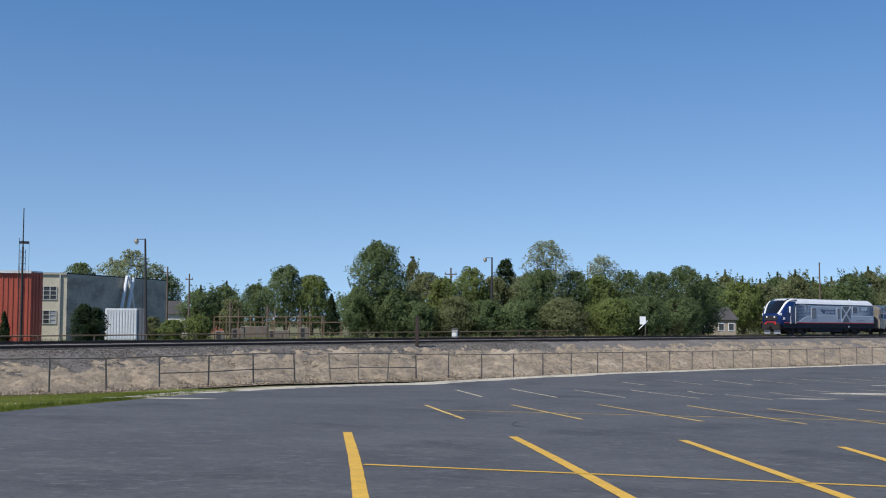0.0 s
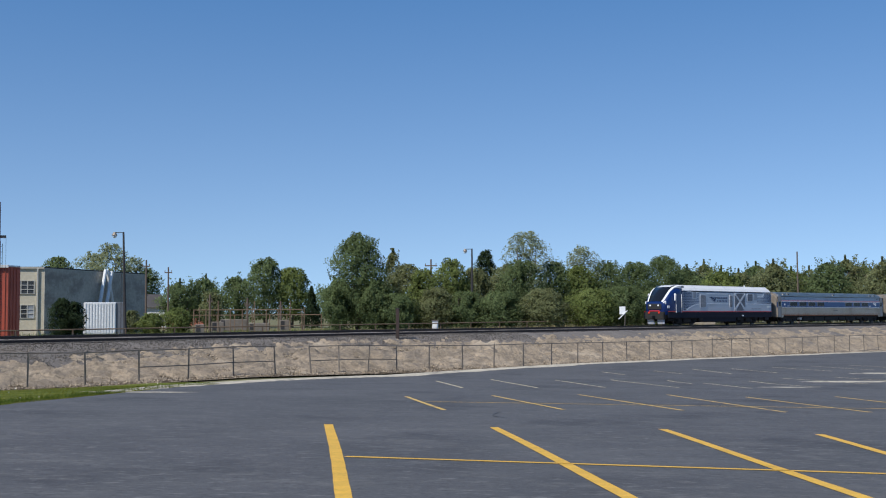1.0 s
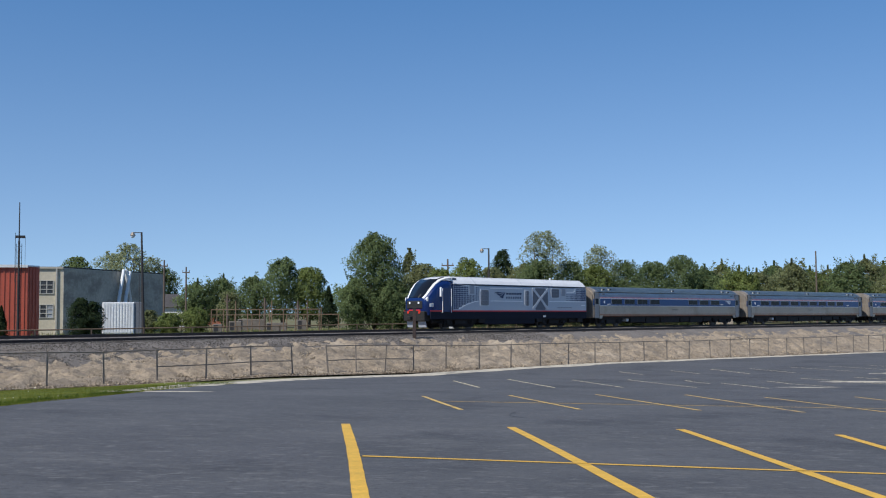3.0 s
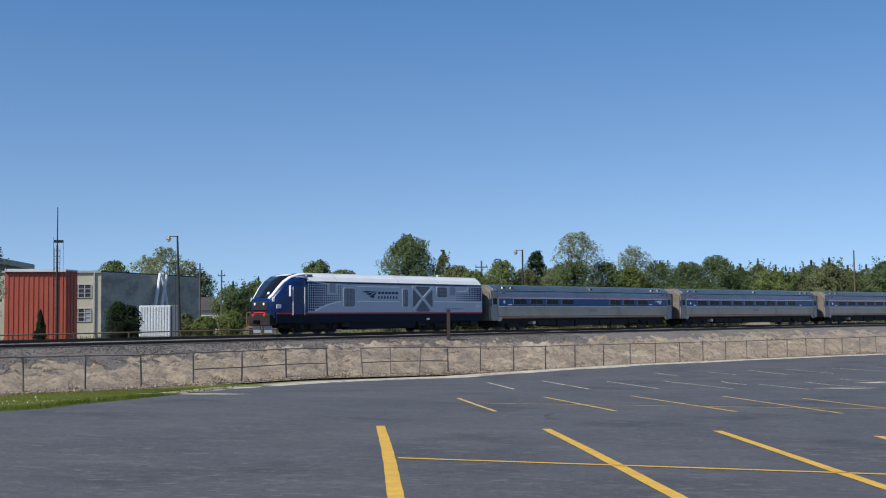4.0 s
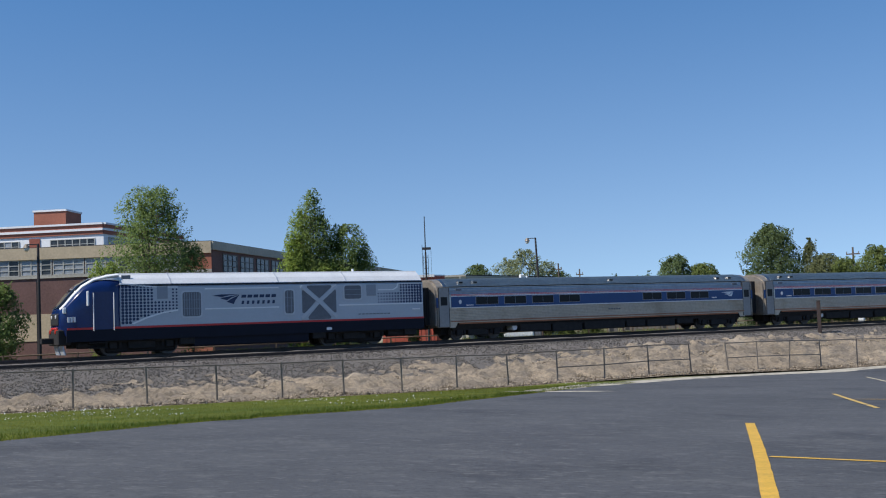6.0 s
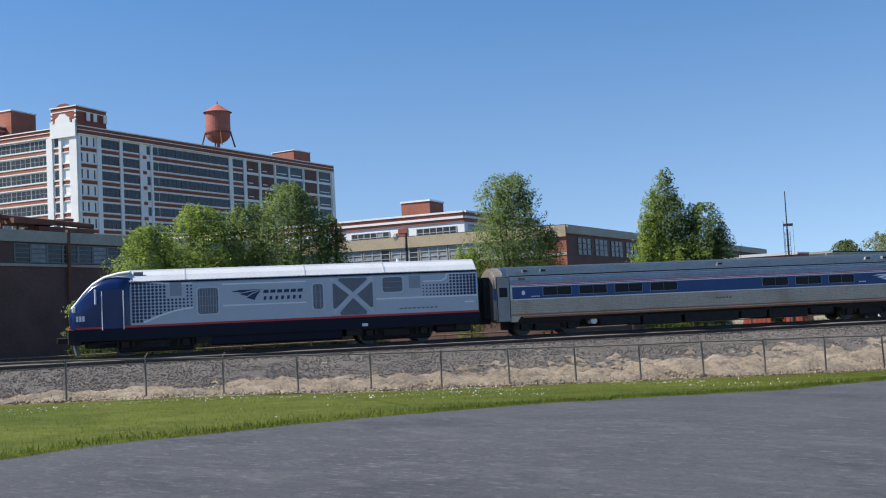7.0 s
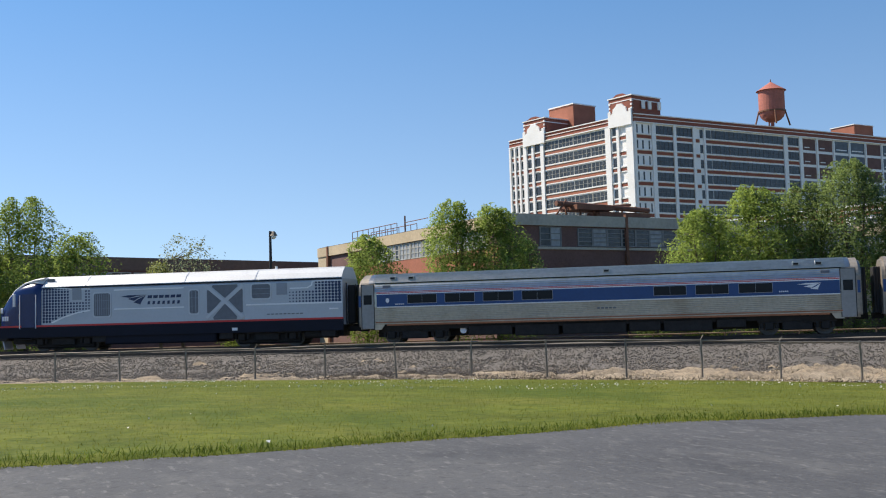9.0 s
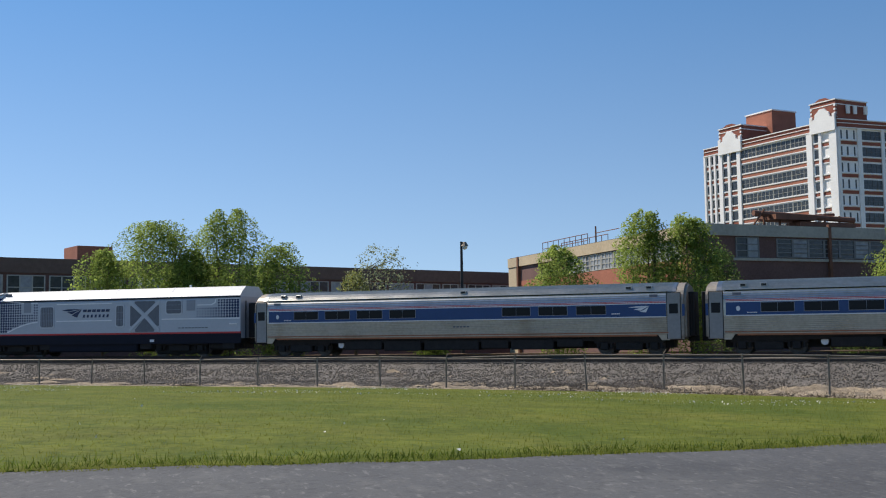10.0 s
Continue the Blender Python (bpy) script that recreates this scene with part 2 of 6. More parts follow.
ROWS = (
    (((-1.83, 20.91), (-0.75, 10.37)), ((1.29, 20.53), (2.08, 9.96)), ((4.43, 20.46), (4.40, 9.86)), ((7.04, 19.53), (6.10, 8.97))),
    (((-0.58, 33.61), (0.46, 26.30)), ((2.16, 34.99), (3.40, 27.00)), ((5.13, 36.49), (6.40, 27.21)), ((8.25, 37.14), (8.85, 26.84)), ((10.55, 35.83), (11.11, 27.18)), ((13.94, 36.95), (13.94, 28.45))),
    (((0.52, 50.80), (1.44, 42.04)), ((3.29, 54.58), (4.40, 42.77)), ((6.50, 54.57), (7.28, 44.14)), ((9.54, 56.02), (10.43, 44.93)), ((12.28, 55.31), (12.44, 50.76)), ((13.25, 51.86), (13.48, 45.02)), ((16.20, 54.56), (17.24, 47.35)), ((18.80, 57.31), (21.19, 51.71)), ((22.0, 58.5), (24.2, 52.2)), ((25.2, 59.8), (27.4, 53.2))),
    (((10.56, 65.34), (11.29, 61.61)), ((13.96, 66.74), (14.76, 62.84)), ((16.96, 69.10), (17.64, 62.67)), ((19.66, 69.82), (20.66, 63.98)), ((23.02, 72.41), (24.77, 66.09)), ((26.2, 74.0), (28.0, 67.8)), ((29.5, 75.5), (31.4, 69.3))),
)
CROSS = (((-1.07, 14.68), (7.00, 12.87)), ((-0.01, 30.45), (14.74, 28.79)))
for bank, row in enumerate(ROWS):
    for a, b in row:
        painted_line(a, b, (0.17, 0.125, 0.11, 0.11)[bank], *LINES[bank])
for bank, (a, b) in enumerate(CROSS):
    painted_line(a, b, 0.125, *LINES[bank])

# ---- ballast, bank and verge ----
BALLAST_V = [(-170, 6.0), (-115, 6.2), (-60, 6.4), (-52, 6.0), (-40, 6.7), (-30, 8.2), (-15, 8.9), (0, 9.8), (8, 11.2), (15, 12.1), (25, 12.4), (170, 12.4)]

track_us = steps((-168, 168, 0.8))
bank_us = steps((-168, -110, 1.0), (-110, 30, 0.3), (30, 168, 1.0))
ballast = grid_sheet("ballast_bed", track_us, steps((-5.2, 12.9, 0.45)), ballast_mat, lambda u, v, x, y: bank_z(u, min(v, FENCE_V)) + 0.06 * noise.noise((u * 0.9, v * 0.9, 0)) + (0.02 if abs(v + 1.5) < 1.9 or abs(v - 2.8) < 1.6 else 0.05))
tagged(ballast, "grey crushed stone ballast bed under two tracks", "ballast", kind="structure")
bank = grid_sheet("bank", bank_us, steps((5.4, 13.4, 0.2)), bank_mat, lambda u, v, x, y: bank_z(u, min(v, FENCE_V)) + 0.05 + 0.2 * max(-1, min(1, (v - lerp_table(BALLAST_V, u)) * 0.5)) * min(1, max(0.15, 13.2 - v) / 2.5) + (0.22 * noise.noise((u * 0.35, v * 0.6, 3)) + 0.2 * noise.noise((u * 1.1, v * 1.5, 7)) + 0.26 * noise.noise((u * 2.3, v * 3.2, 1)) + 0.1 * noise.noise((u * 6.0, v * 7.0, 4))) * min(1, max(0, 13.2 - v) / 2))
tagged(bank, "bank of pale dry earth and dead weeds below the tracks", "bank", kind="structure")
grass_us = steps((-34, 20, 0.3), (20, 60, 1.0))


def verge():
    verts, faces, n = [], [], 30
    for u in grass_us:
        e = lerp_table(EDGE_V, u)
        for k in range(n):
            v = 12.7 + (edge_at(u) - 12.7) * k / (n - 2) if k < n - 1 else edge_at(u) + 0.12
            x, y = uv(u, v)
            verts.append((x, y, ground_z(x, y) + 0.03 if k < n - 1 else lot_z(x, y) - 0.03))
    for i in range(len(grass_us) - 1):
        for k in range(n - 1):
            a = i * n + k
            faces.append((a, a + n, a + n + 1, a + 1))
    return verts, faces


gv, gf = verge()
tagged(mesh_ob("lawn", gv, gf, grass_mat, smooth=True), "mown green and yellowish lawn beside the parking lot", "lawn", kind="structure")


# sand washed against the far edge of the lot, and thin drifts of it on the asphalt
sand_mat = mat("washed_sand", (0.46, 0.41, 0.32), 0.95, var=0.3, scale=1.2, fine=14, bump=0.4)
wear(sand_mat, 1.6, 1.0, 0.50, 0.62, (0.12, 0.11, 0.095), 0.75)


def sand_strip():
    verts, faces, us, n = [], [], steps((-165, -22, 0.6)), 5
    for u in us:
        e = lerp_table(EDGE_V, u)
        reach = 0.5 + 0.55 * noise.noise((u * 0.16, 0, 5)) + 0.35 * noise.noise((u * 0.7, 0, 9)) + (0.25 if u < -40 else -0.015 * (u + 40))
        for k in range(n):
            v = e - 0.8 + (0.8 + max(0.05, reach)) * k / (n - 1)
            x, y = uv(u, v)
            verts.append((x, y, lot_z(x, y) + (0.045 if k < n - 1 else 0.021)))
    for i in range(len(us) - 1):
        for k in range(n - 1):
            a = i * n + k
            faces.append((a, a + n, a + n + 1, a + 1))
    return verts, faces


sv, sf = sand_strip()
tagged(mesh_ob("sand_strip", sv, sf, sand_mat, smooth=True), "pale washed sand along the edge of the lot", "sand", kind="structure")


def sand_patch(x, y, rx, ry, ang):
    n, k0 = 28, random.uniform(0, 50)
    verts, faces = [(x, y, lot_z(x, y) + 0.032)], []
    for ring in (0.55, 1.0):
        for k in range(n):
            a = math.tau * k / n
            r = ring * (1 + 0.5 * noise.noise((math.cos(a) * 1.6 + k0, math.sin(a) * 1.6, 2)) + 0.2 * noise.noise((math.cos(a) * 5 + k0, math.sin(a) * 5, 4)))
            dx, dy = math.cos(a) * rx * r, math.sin(a) * ry * r
            px, py = x + dx * math.cos(ang) - dy * math.sin(ang), y + dx * math.sin(ang) + dy * math.cos(ang)
            verts.append((px, py, lot_z(px, py) + (0.030 if ring < 1 else 0.0215)))
    for k in range(n):
        j = (k + 1) % n
        faces += [(0, 1 + k, 1 + j), (1 + k, 1 + n + k, 1 + n + j, 1 + j)]
    tagged(mesh_ob("sand_patch", verts, faces, sand_mat), "thin drift of pale sand on the asphalt", "sand", "sand drifts", "structure")


for x, y, rx, ry, ang in ((21.0, 54.0, 2.2, 0.7, 0.1), (15.5, 47.0, 1.2, 0.35, 0.2), (28.0, 63.0, 3.0, 0.9, -0.1), (33.0, 58.0, 3.2, 0.8, 0.1), (24.0, 42.0, 1.4, 0.5, 0.3), (27.5, 52.5, 1.6, 0.45, 0.0), (-9.0, 35.0, 1.6, 0.35, 0.2)):
    sand_patch(x, y, rx, ry, ang)
# ---- track ----
rail_mat = mat("rail_steel", (0.075, 0.055, 0.045), 0.55, 0.5, var=0.3, scale=1, fine=10)
tie_mat = mat("creosoted_wood", (0.065, 0.055, 0.05), 0.9, var=0.4, scale=1, fine=10, obj=0.3)


def rail_run(v, drop):
    prof = [(-0.07, 0), (0.07, 0), (0.07, 0.02), (0.012, 0.04), (0.012, 0.12), (0.036, 0.135), (0.036, 0.17), (-0.036, 0.17), (-0.036, 0.135), (-0.012, 0.12), (-0.012, 0.04), (-0.07, 0.02)]
    us = steps((-168, 168, 3.0))
    verts, faces, n = [], [], len(prof)
    for u in us:
        for a, b in prof:
            x, y = uv(u, v + a)
            verts.append((x, y, rail_z(u) - drop - 0.17 + b))
    for i in range(len(us) - 1):
        for k in range(n):
            a, b = i * n + k, i * n + (k + 1) % n
            faces.append((a, b, b + n, a + n))
    return verts, faces


tracks = []
for name, vc, drop in (("main_track", -1.5, 0.0), ("siding_track", 2.8, 0.15)):
    tr = thing(name, "steel rails on dark wooden ties in grey ballast", "railway track")
    tr["kind"] = "structure"
    tracks.append((tr, vc, drop))
    for s in (-0.7525, 0.7525):
        v, f = rail_run(vc + s, drop)
        mesh_ob("rail", v, f, rail_mat, tr)

# ---- the train: x runs back from the front, y away from the car park, z up from the rail ----
navy = mat("navy_paint", (0.005, 0.019, 0.095), 0.22, var=0.12, scale=1.0, fine=8)
loco_grey = mat("silver_grey_paint", (0.45, 0.475, 0.52), 0.34, 0.2, var=0.06, scale=0.6, fine=9)
loco_roof = mat("white_roof_paint", (0.60, 0.61, 0.62), 0.45, var=0.12, scale=0.8, fine=10)
sill_mat = mat("dark_sill_paint", (0.006, 0.008, 0.018), 0.7, spec=0.3, var=0.25, scale=1.5, fine=12)
red_mat = mat("red_stripe", (0.55, 0.03, 0.03), 0.4, var=0.1)
white_mat = mat("white_stripe", (0.78, 0.78, 0.78), 0.4, var=0.06)
under_mat = mat("grimy_running_gear", (0.022, 0.02, 0.019), 0.8, 0.2, var=0.5, scale=3, fine=20)
wheel_mat = mat("worn_wheel_steel", (0.11, 0.10, 0.09), 0.5, 0.5, var=0.3, scale=5, fine=20)
trim_grey = mat("pale_trim_paint", (0.52, 0.54, 0.57), 0.4, 0.1, var=0.06)
panel_mat = mat("grey_access_panel", (0.27, 0.29, 0.33), 0.4, 0.2, var=0.08)
vent_mat = mat("dark_grille", (0.16, 0.17, 0.19), 0.6, 0.3, var=0.2, scale=4, fine=30)
dot_mat = mat("navy_dots", (0.015, 0.03, 0.09), 0.4)
steel_mat = mat("stainless_steel", (0.50, 0.49, 0.48), 0.32, 1.0, var=0.2, scale=0.5, fine=5)
lower_steel = mat("dusty_stainless_steel", (0.50, 0.435, 0.36), 0.38, 0.8, var=0.2, scale=0.6, fine=6)
roof_steel = mat("dusty_roof_steel", (0.42, 0.41, 0.395), 0.33, 1.0, var=0.2, scale=0.7, fine=5)
coach_blue = mat("coach_blue_band", (0.006, 0.052, 0.18), 0.3, var=0.12, scale=0.8, fine=8)
door_steel = mat("dull_door_steel", (0.31, 0.30, 0.29), 0.55, 0.6, var=0.15, scale=0.9, fine=6)
end_steel = mat("stained_end_steel", (0.31, 0.27, 0.225), 0.5, 0.45, var=0.3, scale=0.9, fine=6)
wear(end_steel, 1.3, 0.4, 0.50, 0.64, (0.20, 0.145, 0.10), 0.6)
wear(lower_steel, 0.5, 0.5, 0.50, 0.68, (0.33, 0.255, 0.18), 0.6)
black_rubber = mat("black_rubber", (0.015, 0.015, 0.016), 0.7)
brown_sill = mat("rusty_brown_sill", (0.36, 0.135, 0.06), 0.7, var=0.3, scale=1.2, fine=9)
lamp_white = mat("headlight_lens", (0.85, 0.85, 0.8), 0.15)
lamp_red = mat("red_lens", (0.6, 0.05, 0.03), 0.25)


def glass_mat(name, col, rough=0.2):
    m = bpy.data.materials.new(name)
    m.use_nodes = True
    b = m.node_tree.nodes["Principled BSDF"]
    b.inputs["Base Color"].default_value = (*col, 1)
    b.inputs["Roughness"].default_value, b.inputs["Specular IOR Level"].default_value = rough, 0.2
    return m


coach_glass = glass_mat("tinted_coach_glass", (0.008, 0.010, 0.014))
cab_glass = glass_mat("dark_windshield", (0.01, 0.013, 0.02), 0.04)


def extrude_profile(prof, x0, x1, closed=True):
    """A bmesh of the (y, z) profile drawn along x from x0 to x1, with end faces."""
    bm = bmesh.new()
    a = [bm.verts.new((x0, y, z)) for y, z in prof]
    b = [bm.verts.new((x1, y, z)) for y, z in prof]
    n = len(prof)
    for k in range(n):
        bm.faces.new((a[k], a[(k + 1) % n], b[(k + 1) % n], b[k]))
    bm.faces.new(a[::-1])
    bm.faces.new(b)
    bmesh.ops.recalc_face_normals(bm, faces=bm.faces)
    return bm


def mirror_profile(half):
    """half: (y, z) of the near side from the bottom up, y negative."""
    return half + [(-y, z) for y, z in reversed(half)]


def slab(x0, x1, z0, z1, y=1.5, t=0.012, both=False, bm=None, bevel=0.0, side=-1):
    """A plate on one side of a vehicle; the other side is set with side=1."""
    bm = bm or bmesh.new()
    for s in ((-1, 1) if both else (side,)):
        add_box(bm, x0, x1, *sorted((s * (y - 0.03), s * (y + t))), z0, z1, bevel)
    return bm


def prism(pts, y, t=0.012, bm=None, both=False, side=-1):
    """An (x, z) outline made a thin plate on the sides at y."""
    bm = bm or bmesh.new()
    for s in ((-1, 1) if both else (side,)):
        a = [bm.verts.new((x, s * (y - 0.02), z)) for x, z in pts]
        b = [bm.verts.new((x, s * (y + t), z)) for x, z in pts]
        n = len(pts)
        fs = [bm.faces.new((a[k], a[(k + 1) % n], b[(k + 1) % n], b[k])) for k in range(n)]
        fs += [bm.faces.new(a), bm.faces.new(b)]
        bmesh.ops.recalc_face_normals(bm, faces=fs)
    return bm


def wheelset(x, r, parent):
    bm = bmesh.new()
    for s in (-1, 1):
        y = s * 0.75
        add_tube(bm, (0, y - s * 0.07, 0), (0, y + s * 0.06, 0), r, r, 24)
        add_tube(bm, (0, y + s * 0.06, 0), (0, y + s * 0.075, 0), r * 0.82, r * 0.78, 24)
        add_tube(bm, (0, y + s * 0.07, 0), (0, y + s * 0.16, 0), r * 0.3, r * 0.26, 12)
        add_tube(bm, (0, y - s * 0.07, 0), (0, y - s * 0.1, 0), r + 0.03, r + 0.03, 24)
        for k in range(6):
            a = k * math.pi / 3
            add_tube(bm, (math.cos(a) * r * 0.55, y + s * 0.07, math.sin(a) * r * 0.55), (math.cos(a) * r * 0.55, y + s * 0.09, math.sin(a) * r * 0.55), 0.05, 0.05, 6)
    add_tube(bm, (0, -0.75, 0), (0, 0.75, 0), 0.09, 0.09, 8)
    ob = part("wheelset", bm, wheel_mat, parent)
    ob.location = (x, 0, r)
    return ob, x, r


def truck(x, base, r, parent, out=1.12):
    """A two-axle truck centred at x: frame, springs, journal boxes; its wheelsets turn."""
    bm = bmesh.new()
    for s in (-1, 1):
        y = s * out
        y0, y1 = y - 0.09, y + 0.09
        add_box(bm, x - base / 2 - 0.55, x + base / 2 + 0.55, y0, y1, r + 0.12, r + 0.34, 0.03)
        add_box(bm, x - 0.7, x + 0.7, y0 - 0.02, y1 + 0.02, r - 0.22, r + 0.2, 0.04)
        for e in (-base / 2, base / 2):
            add_box(bm, x + e - 0.2, x + e + 0.2, y0 - 0.03, y1 + 0.06, r - 0.2, r + 0.2, 0.04)
            for q in (-0.36, 0.36):
                add_tube(bm, (x + e + q, y, r - 0.12), (x + e + q, y, r + 0.16), 0.09, 0.09, 10)
        add_tube(bm, (x - 0.3, y + s * 0.1, r + 0.35), (x + 0.6, y + s * 0.1, r + 0.1), 0.045, 0.045, 8)
    add_box(bm, x - 0.35, x + 0.35, -out, out, r + 0.05, r + 0.3)
    fr = part("truck_frame", bm, under_mat, parent)
    return fr, [wheelset(x - base / 2, r, parent), wheelset(x + base / 2, r, parent)]


def writing(name, x0, x1, z0, z1, n, y, gap, slant, material, parent, label=""):
    """A plain bar for each character, each a part of its own."""
    w = (x1 - x0) / n
    for k in range(n):
        a, b = x0 + k * w, x0 + (k + 1 - gap) * w
        part(name, prism([(a, z0), (b, z0), (b + slant, z1), (a + slant, z1)], y, 0.02), material, parent, label)


def build_loco():
    loco = thing("locomotive", "navy and silver-grey diesel passenger locomotive with a red stripe", "locomotive")
    side = [(-1.49, 1.08), (-1.5, 1.4), (-1.5, 3.42), (-1.46, 3.5)]
    part("hood", extrude_profile(mirror_profile(side + [(-1.40, 3.56)]), 3.5, 21.14), loco_grey, loco)
    roof = [(-1.44, 3.56), (-1.46, 3.62), (-1.2, 3.9), (-0.86, 4.12), (-0.8, 4.2)]
    part("roof", extrude_profile(mirror_profile(roof), 3.5, 21.1), loco_roof, loco, "white painted locomotive roof")
    for s in (-1, 1):
        part("gutter", slab(3.6, 21.1, 3.52, 3.58, 1.46, 0.05, side=s), sill_mat, loco)
    # gutter brackets and roof seams
    bm = bmesh.new()
    for k in range(70):
        x = 4.3 + k * 0.24
        slab(x, x + 0.06, 3.58, 3.63, 1.43, 0.04, False, bm)
    part("roof_brackets", bm, loco_grey, loco)["kind"] = "stuff"
    for x in (6.17, 12.1, 16.2):
        bm = extrude_profile(mirror_profile([(y * 1.004 if y > -0.9 else y - 0.012, z + 0.014) for y, z in roof]), x - 0.03, x + 0.03)
        part("roof_seam", bm, loco_grey, loco)
    for x0, x1 in ((3.7, 4.15),):
        part("roof_hatch", slab(x0, x1, 3.84, 4.08, 1.16, 0.05), vent_mat, loco)
    for x0, x1 in ((8.0, 9.2), (13.2, 15.6)):
        part("roof_fan", box(x0, x1, -0.5, 0.5, 4.18, 4.22, 0.02), vent_mat, loco)
    part("roof_horn", tube((17.1, -0.5, 4.2), (17.1, -0.5, 4.36), 0.07), white_mat, loco)
    # cab, lofted from the nose to the hood
    st = [(0.66, 1.02, 2.30), (0.72, 1.10, 2.46), (0.95, 1.24, 2.70), (1.3, 1.36, 3.14), (1.75, 1.44, 3.60), (2.3, 1.48, 3.93), (2.95, 1.5, 4.10), (3.54, 1.5, 4.17)]
    bm = bmesh.new()
    rings = []
    for x, w, top in st:
        sh = min(3.42, top - 0.30 * min(1, (top - 1.1) / 2))
        half = [(-w, 1.10), (-w, 1.55), (-w, (1.55 + sh) / 2), (-w, sh), (-w * 0.95, (sh * 2 + top) / 3), (-w * 0.78, (sh + 3 * top) / 4), (-w * 0.5, top)]
        rings.append([bm.verts.new((x + (0.10 if z < 1.3 else 0), y, z)) for y, z in mirror_profile(half)])
    for a, b in zip(rings, rings[1:]):
        for k in range(len(a) - 1):
            bm.faces.new((a[k], a[k + 1], b[k + 1], b[k]))
    bm.faces.new(rings[0][::-1])
    bm.faces.new(rings[-1])
    bmesh.ops.recalc_face_normals(bm, faces=bm.faces)
    cab = part("cab", bm, navy, loco, "glossy navy cab with a raked nose", smooth=True)

    def strip(y_of, lift, name, m, i0, i1, label):
        bm = bmesh.new()
        last = None
        for x, w, top in st[i0:i1]:
            (ya, za), (yb, zb) = y_of(w, top)
            cur = [bm.verts.new((x - lift * 0.6, y, z + lift)) for y, z in ((ya, za), (yb, zb))] + [bm.verts.new((x + 0.02, y, z - 0.05)) for y, z in ((yb, zb), (ya, za))]
            if last:
                for k in range(4):
                    bm.faces.new((last[k], last[(k + 1) % 4], cur[(k + 1) % 4], cur[k]))
            last = cur
        bmesh.ops.recalc_face_normals(bm, faces=bm.faces)
        return part(name, bm, m, loco, label, smooth=True)

    strip(lambda w, t: ((-w * 0.68, t - 0.01), (w * 0.68, t - 0.01)), 0.04, "windshield", cab_glass, 1, 7, "dark raked windshield")
    for s in (-1, 1):
        strip(lambda w, t: ((s * w * 0.70, t - 0.02), (s * w * 0.84, t - 0.085)), 0.03, "white_flash", white_mat, 1, 8, "white curved stripe along the cab edge")
    bm = bmesh.new()
    rings = []
    for x, w, top in [(2.25, 1.478, 3.91), (2.5, 1.486, 3.99), (2.95, 1.5, 4.10), (3.56, 1.5, 4.17)]:
        sh = min(3.42, top - 0.3)
        k = (x - 2.25) / 1.31
        half = [(-w * (0.80 + 0.14 * k), (sh + 3 * top) / 4 * (1 - k) + (3.78 + 0.0 * top) * k + 0.03), (-w * 0.78, (sh + 3 * top) / 4 + 0.035), (-w * 0.5, top + 0.035), (0, top + 0.035)]
        rings.append([bm.verts.new((x, y, z)) for y, z in half + [(-y, z) for y, z in reversed(half[:-1])]])
    for a, b in zip(rings, rings[1:]):
        for j in range(len(a) - 1):
            bm.faces.new((a[j], a[j + 1], b[j + 1], b[j]))
    bmesh.ops.recalc_face_normals(bm, faces=bm.faces)
    bmesh.ops.solidify(bm, geom=bm.faces[:], thickness=0.03)
    part("cab_roof", bm, loco_roof, loco, "white cab roof", smooth=True)
    part("nose_panel", box(0.6, 0.75, -0.85, 0.85, 1.62, 2.22, 0.04), black_rubber, loco, "black nose panel with headlights")
    for s in (-1, 1):
        part("headlight", tube((0.57, s * 0.5, 2.06), (0.63, s * 0.5, 2.06), 0.09, 0.09, 12), lamp_white, loco)
        part("marker_light", tube((0.52, s * 0.62, 1.32), (0.66, s * 0.62, 1.32), 0.11, 0.11, 12), lamp_red, loco)
        part("ditch_light", box(0.78, 0.96, s * 1.2 - 0.05, s * 1.2 + 0.05, 2.2, 2.5, 0.03), lamp_white, loco)
        part("mirror", box(1.86, 1.95, s * 1.63 - 0.1, s * 1.63 + 0.06, 2.55, 3.28, 0.02), white_mat, loco)
    part("bumper_beam", box(0.56, 0.85, -0.62, 0.62, 1.42, 1.53, 0.03), red_mat, loco)
    part("buffer_box", box(0.55, 1.2, -1.15, 1.15, 0.62, 1.4, 0.05), under_mat, loco)
    part("coupler", box(-0.05, 0.7, -0.16, 0.16, 0.72, 1.02, 0.04), under_mat, loco)
    bm = bmesh.new()
    add_box(bm, 0.75, 0.83, -1.05, -0.2, 0.12, 0.72, 0.02)
    add_box(bm, 0.75, 0.83, 0.2, 1.05, 0.12, 0.72, 0.02)
    bmesh.ops.rotate(bm, verts=bm.verts, cent=(0.8, 0, 0.7), matrix=Matrix.Rotation(radians(-14), 3, "Y"))
    part("snow_plough", bm, loco_grey, loco, "pale grey snow plough plates")
    for k in range(3):
        part("step", box(2.0, 2.9, -1.48, -1.1, 0.42 + k * 0.26, 0.46 + k * 0.26), under_mat, loco)
    # sides
    for s in (-1, 1):
        part("sill", slab(0.9, 21.16, 0.78, 1.40, 1.48, 0.03, side=s), sill_mat, loco, "dark navy lower sill")
    for s in (-1, 1):
        part("red_stripe", slab(0.95, 21.16, 1.375, 1.475, 1.5, 0.02, side=s), red_mat, loco, "red stripe along the side")
    for s in (-1, 1):
        part("cab_door", slab(2.27, 3.16, 1.36, 3.25, 1.5, 0.025, side=s), navy, loco)
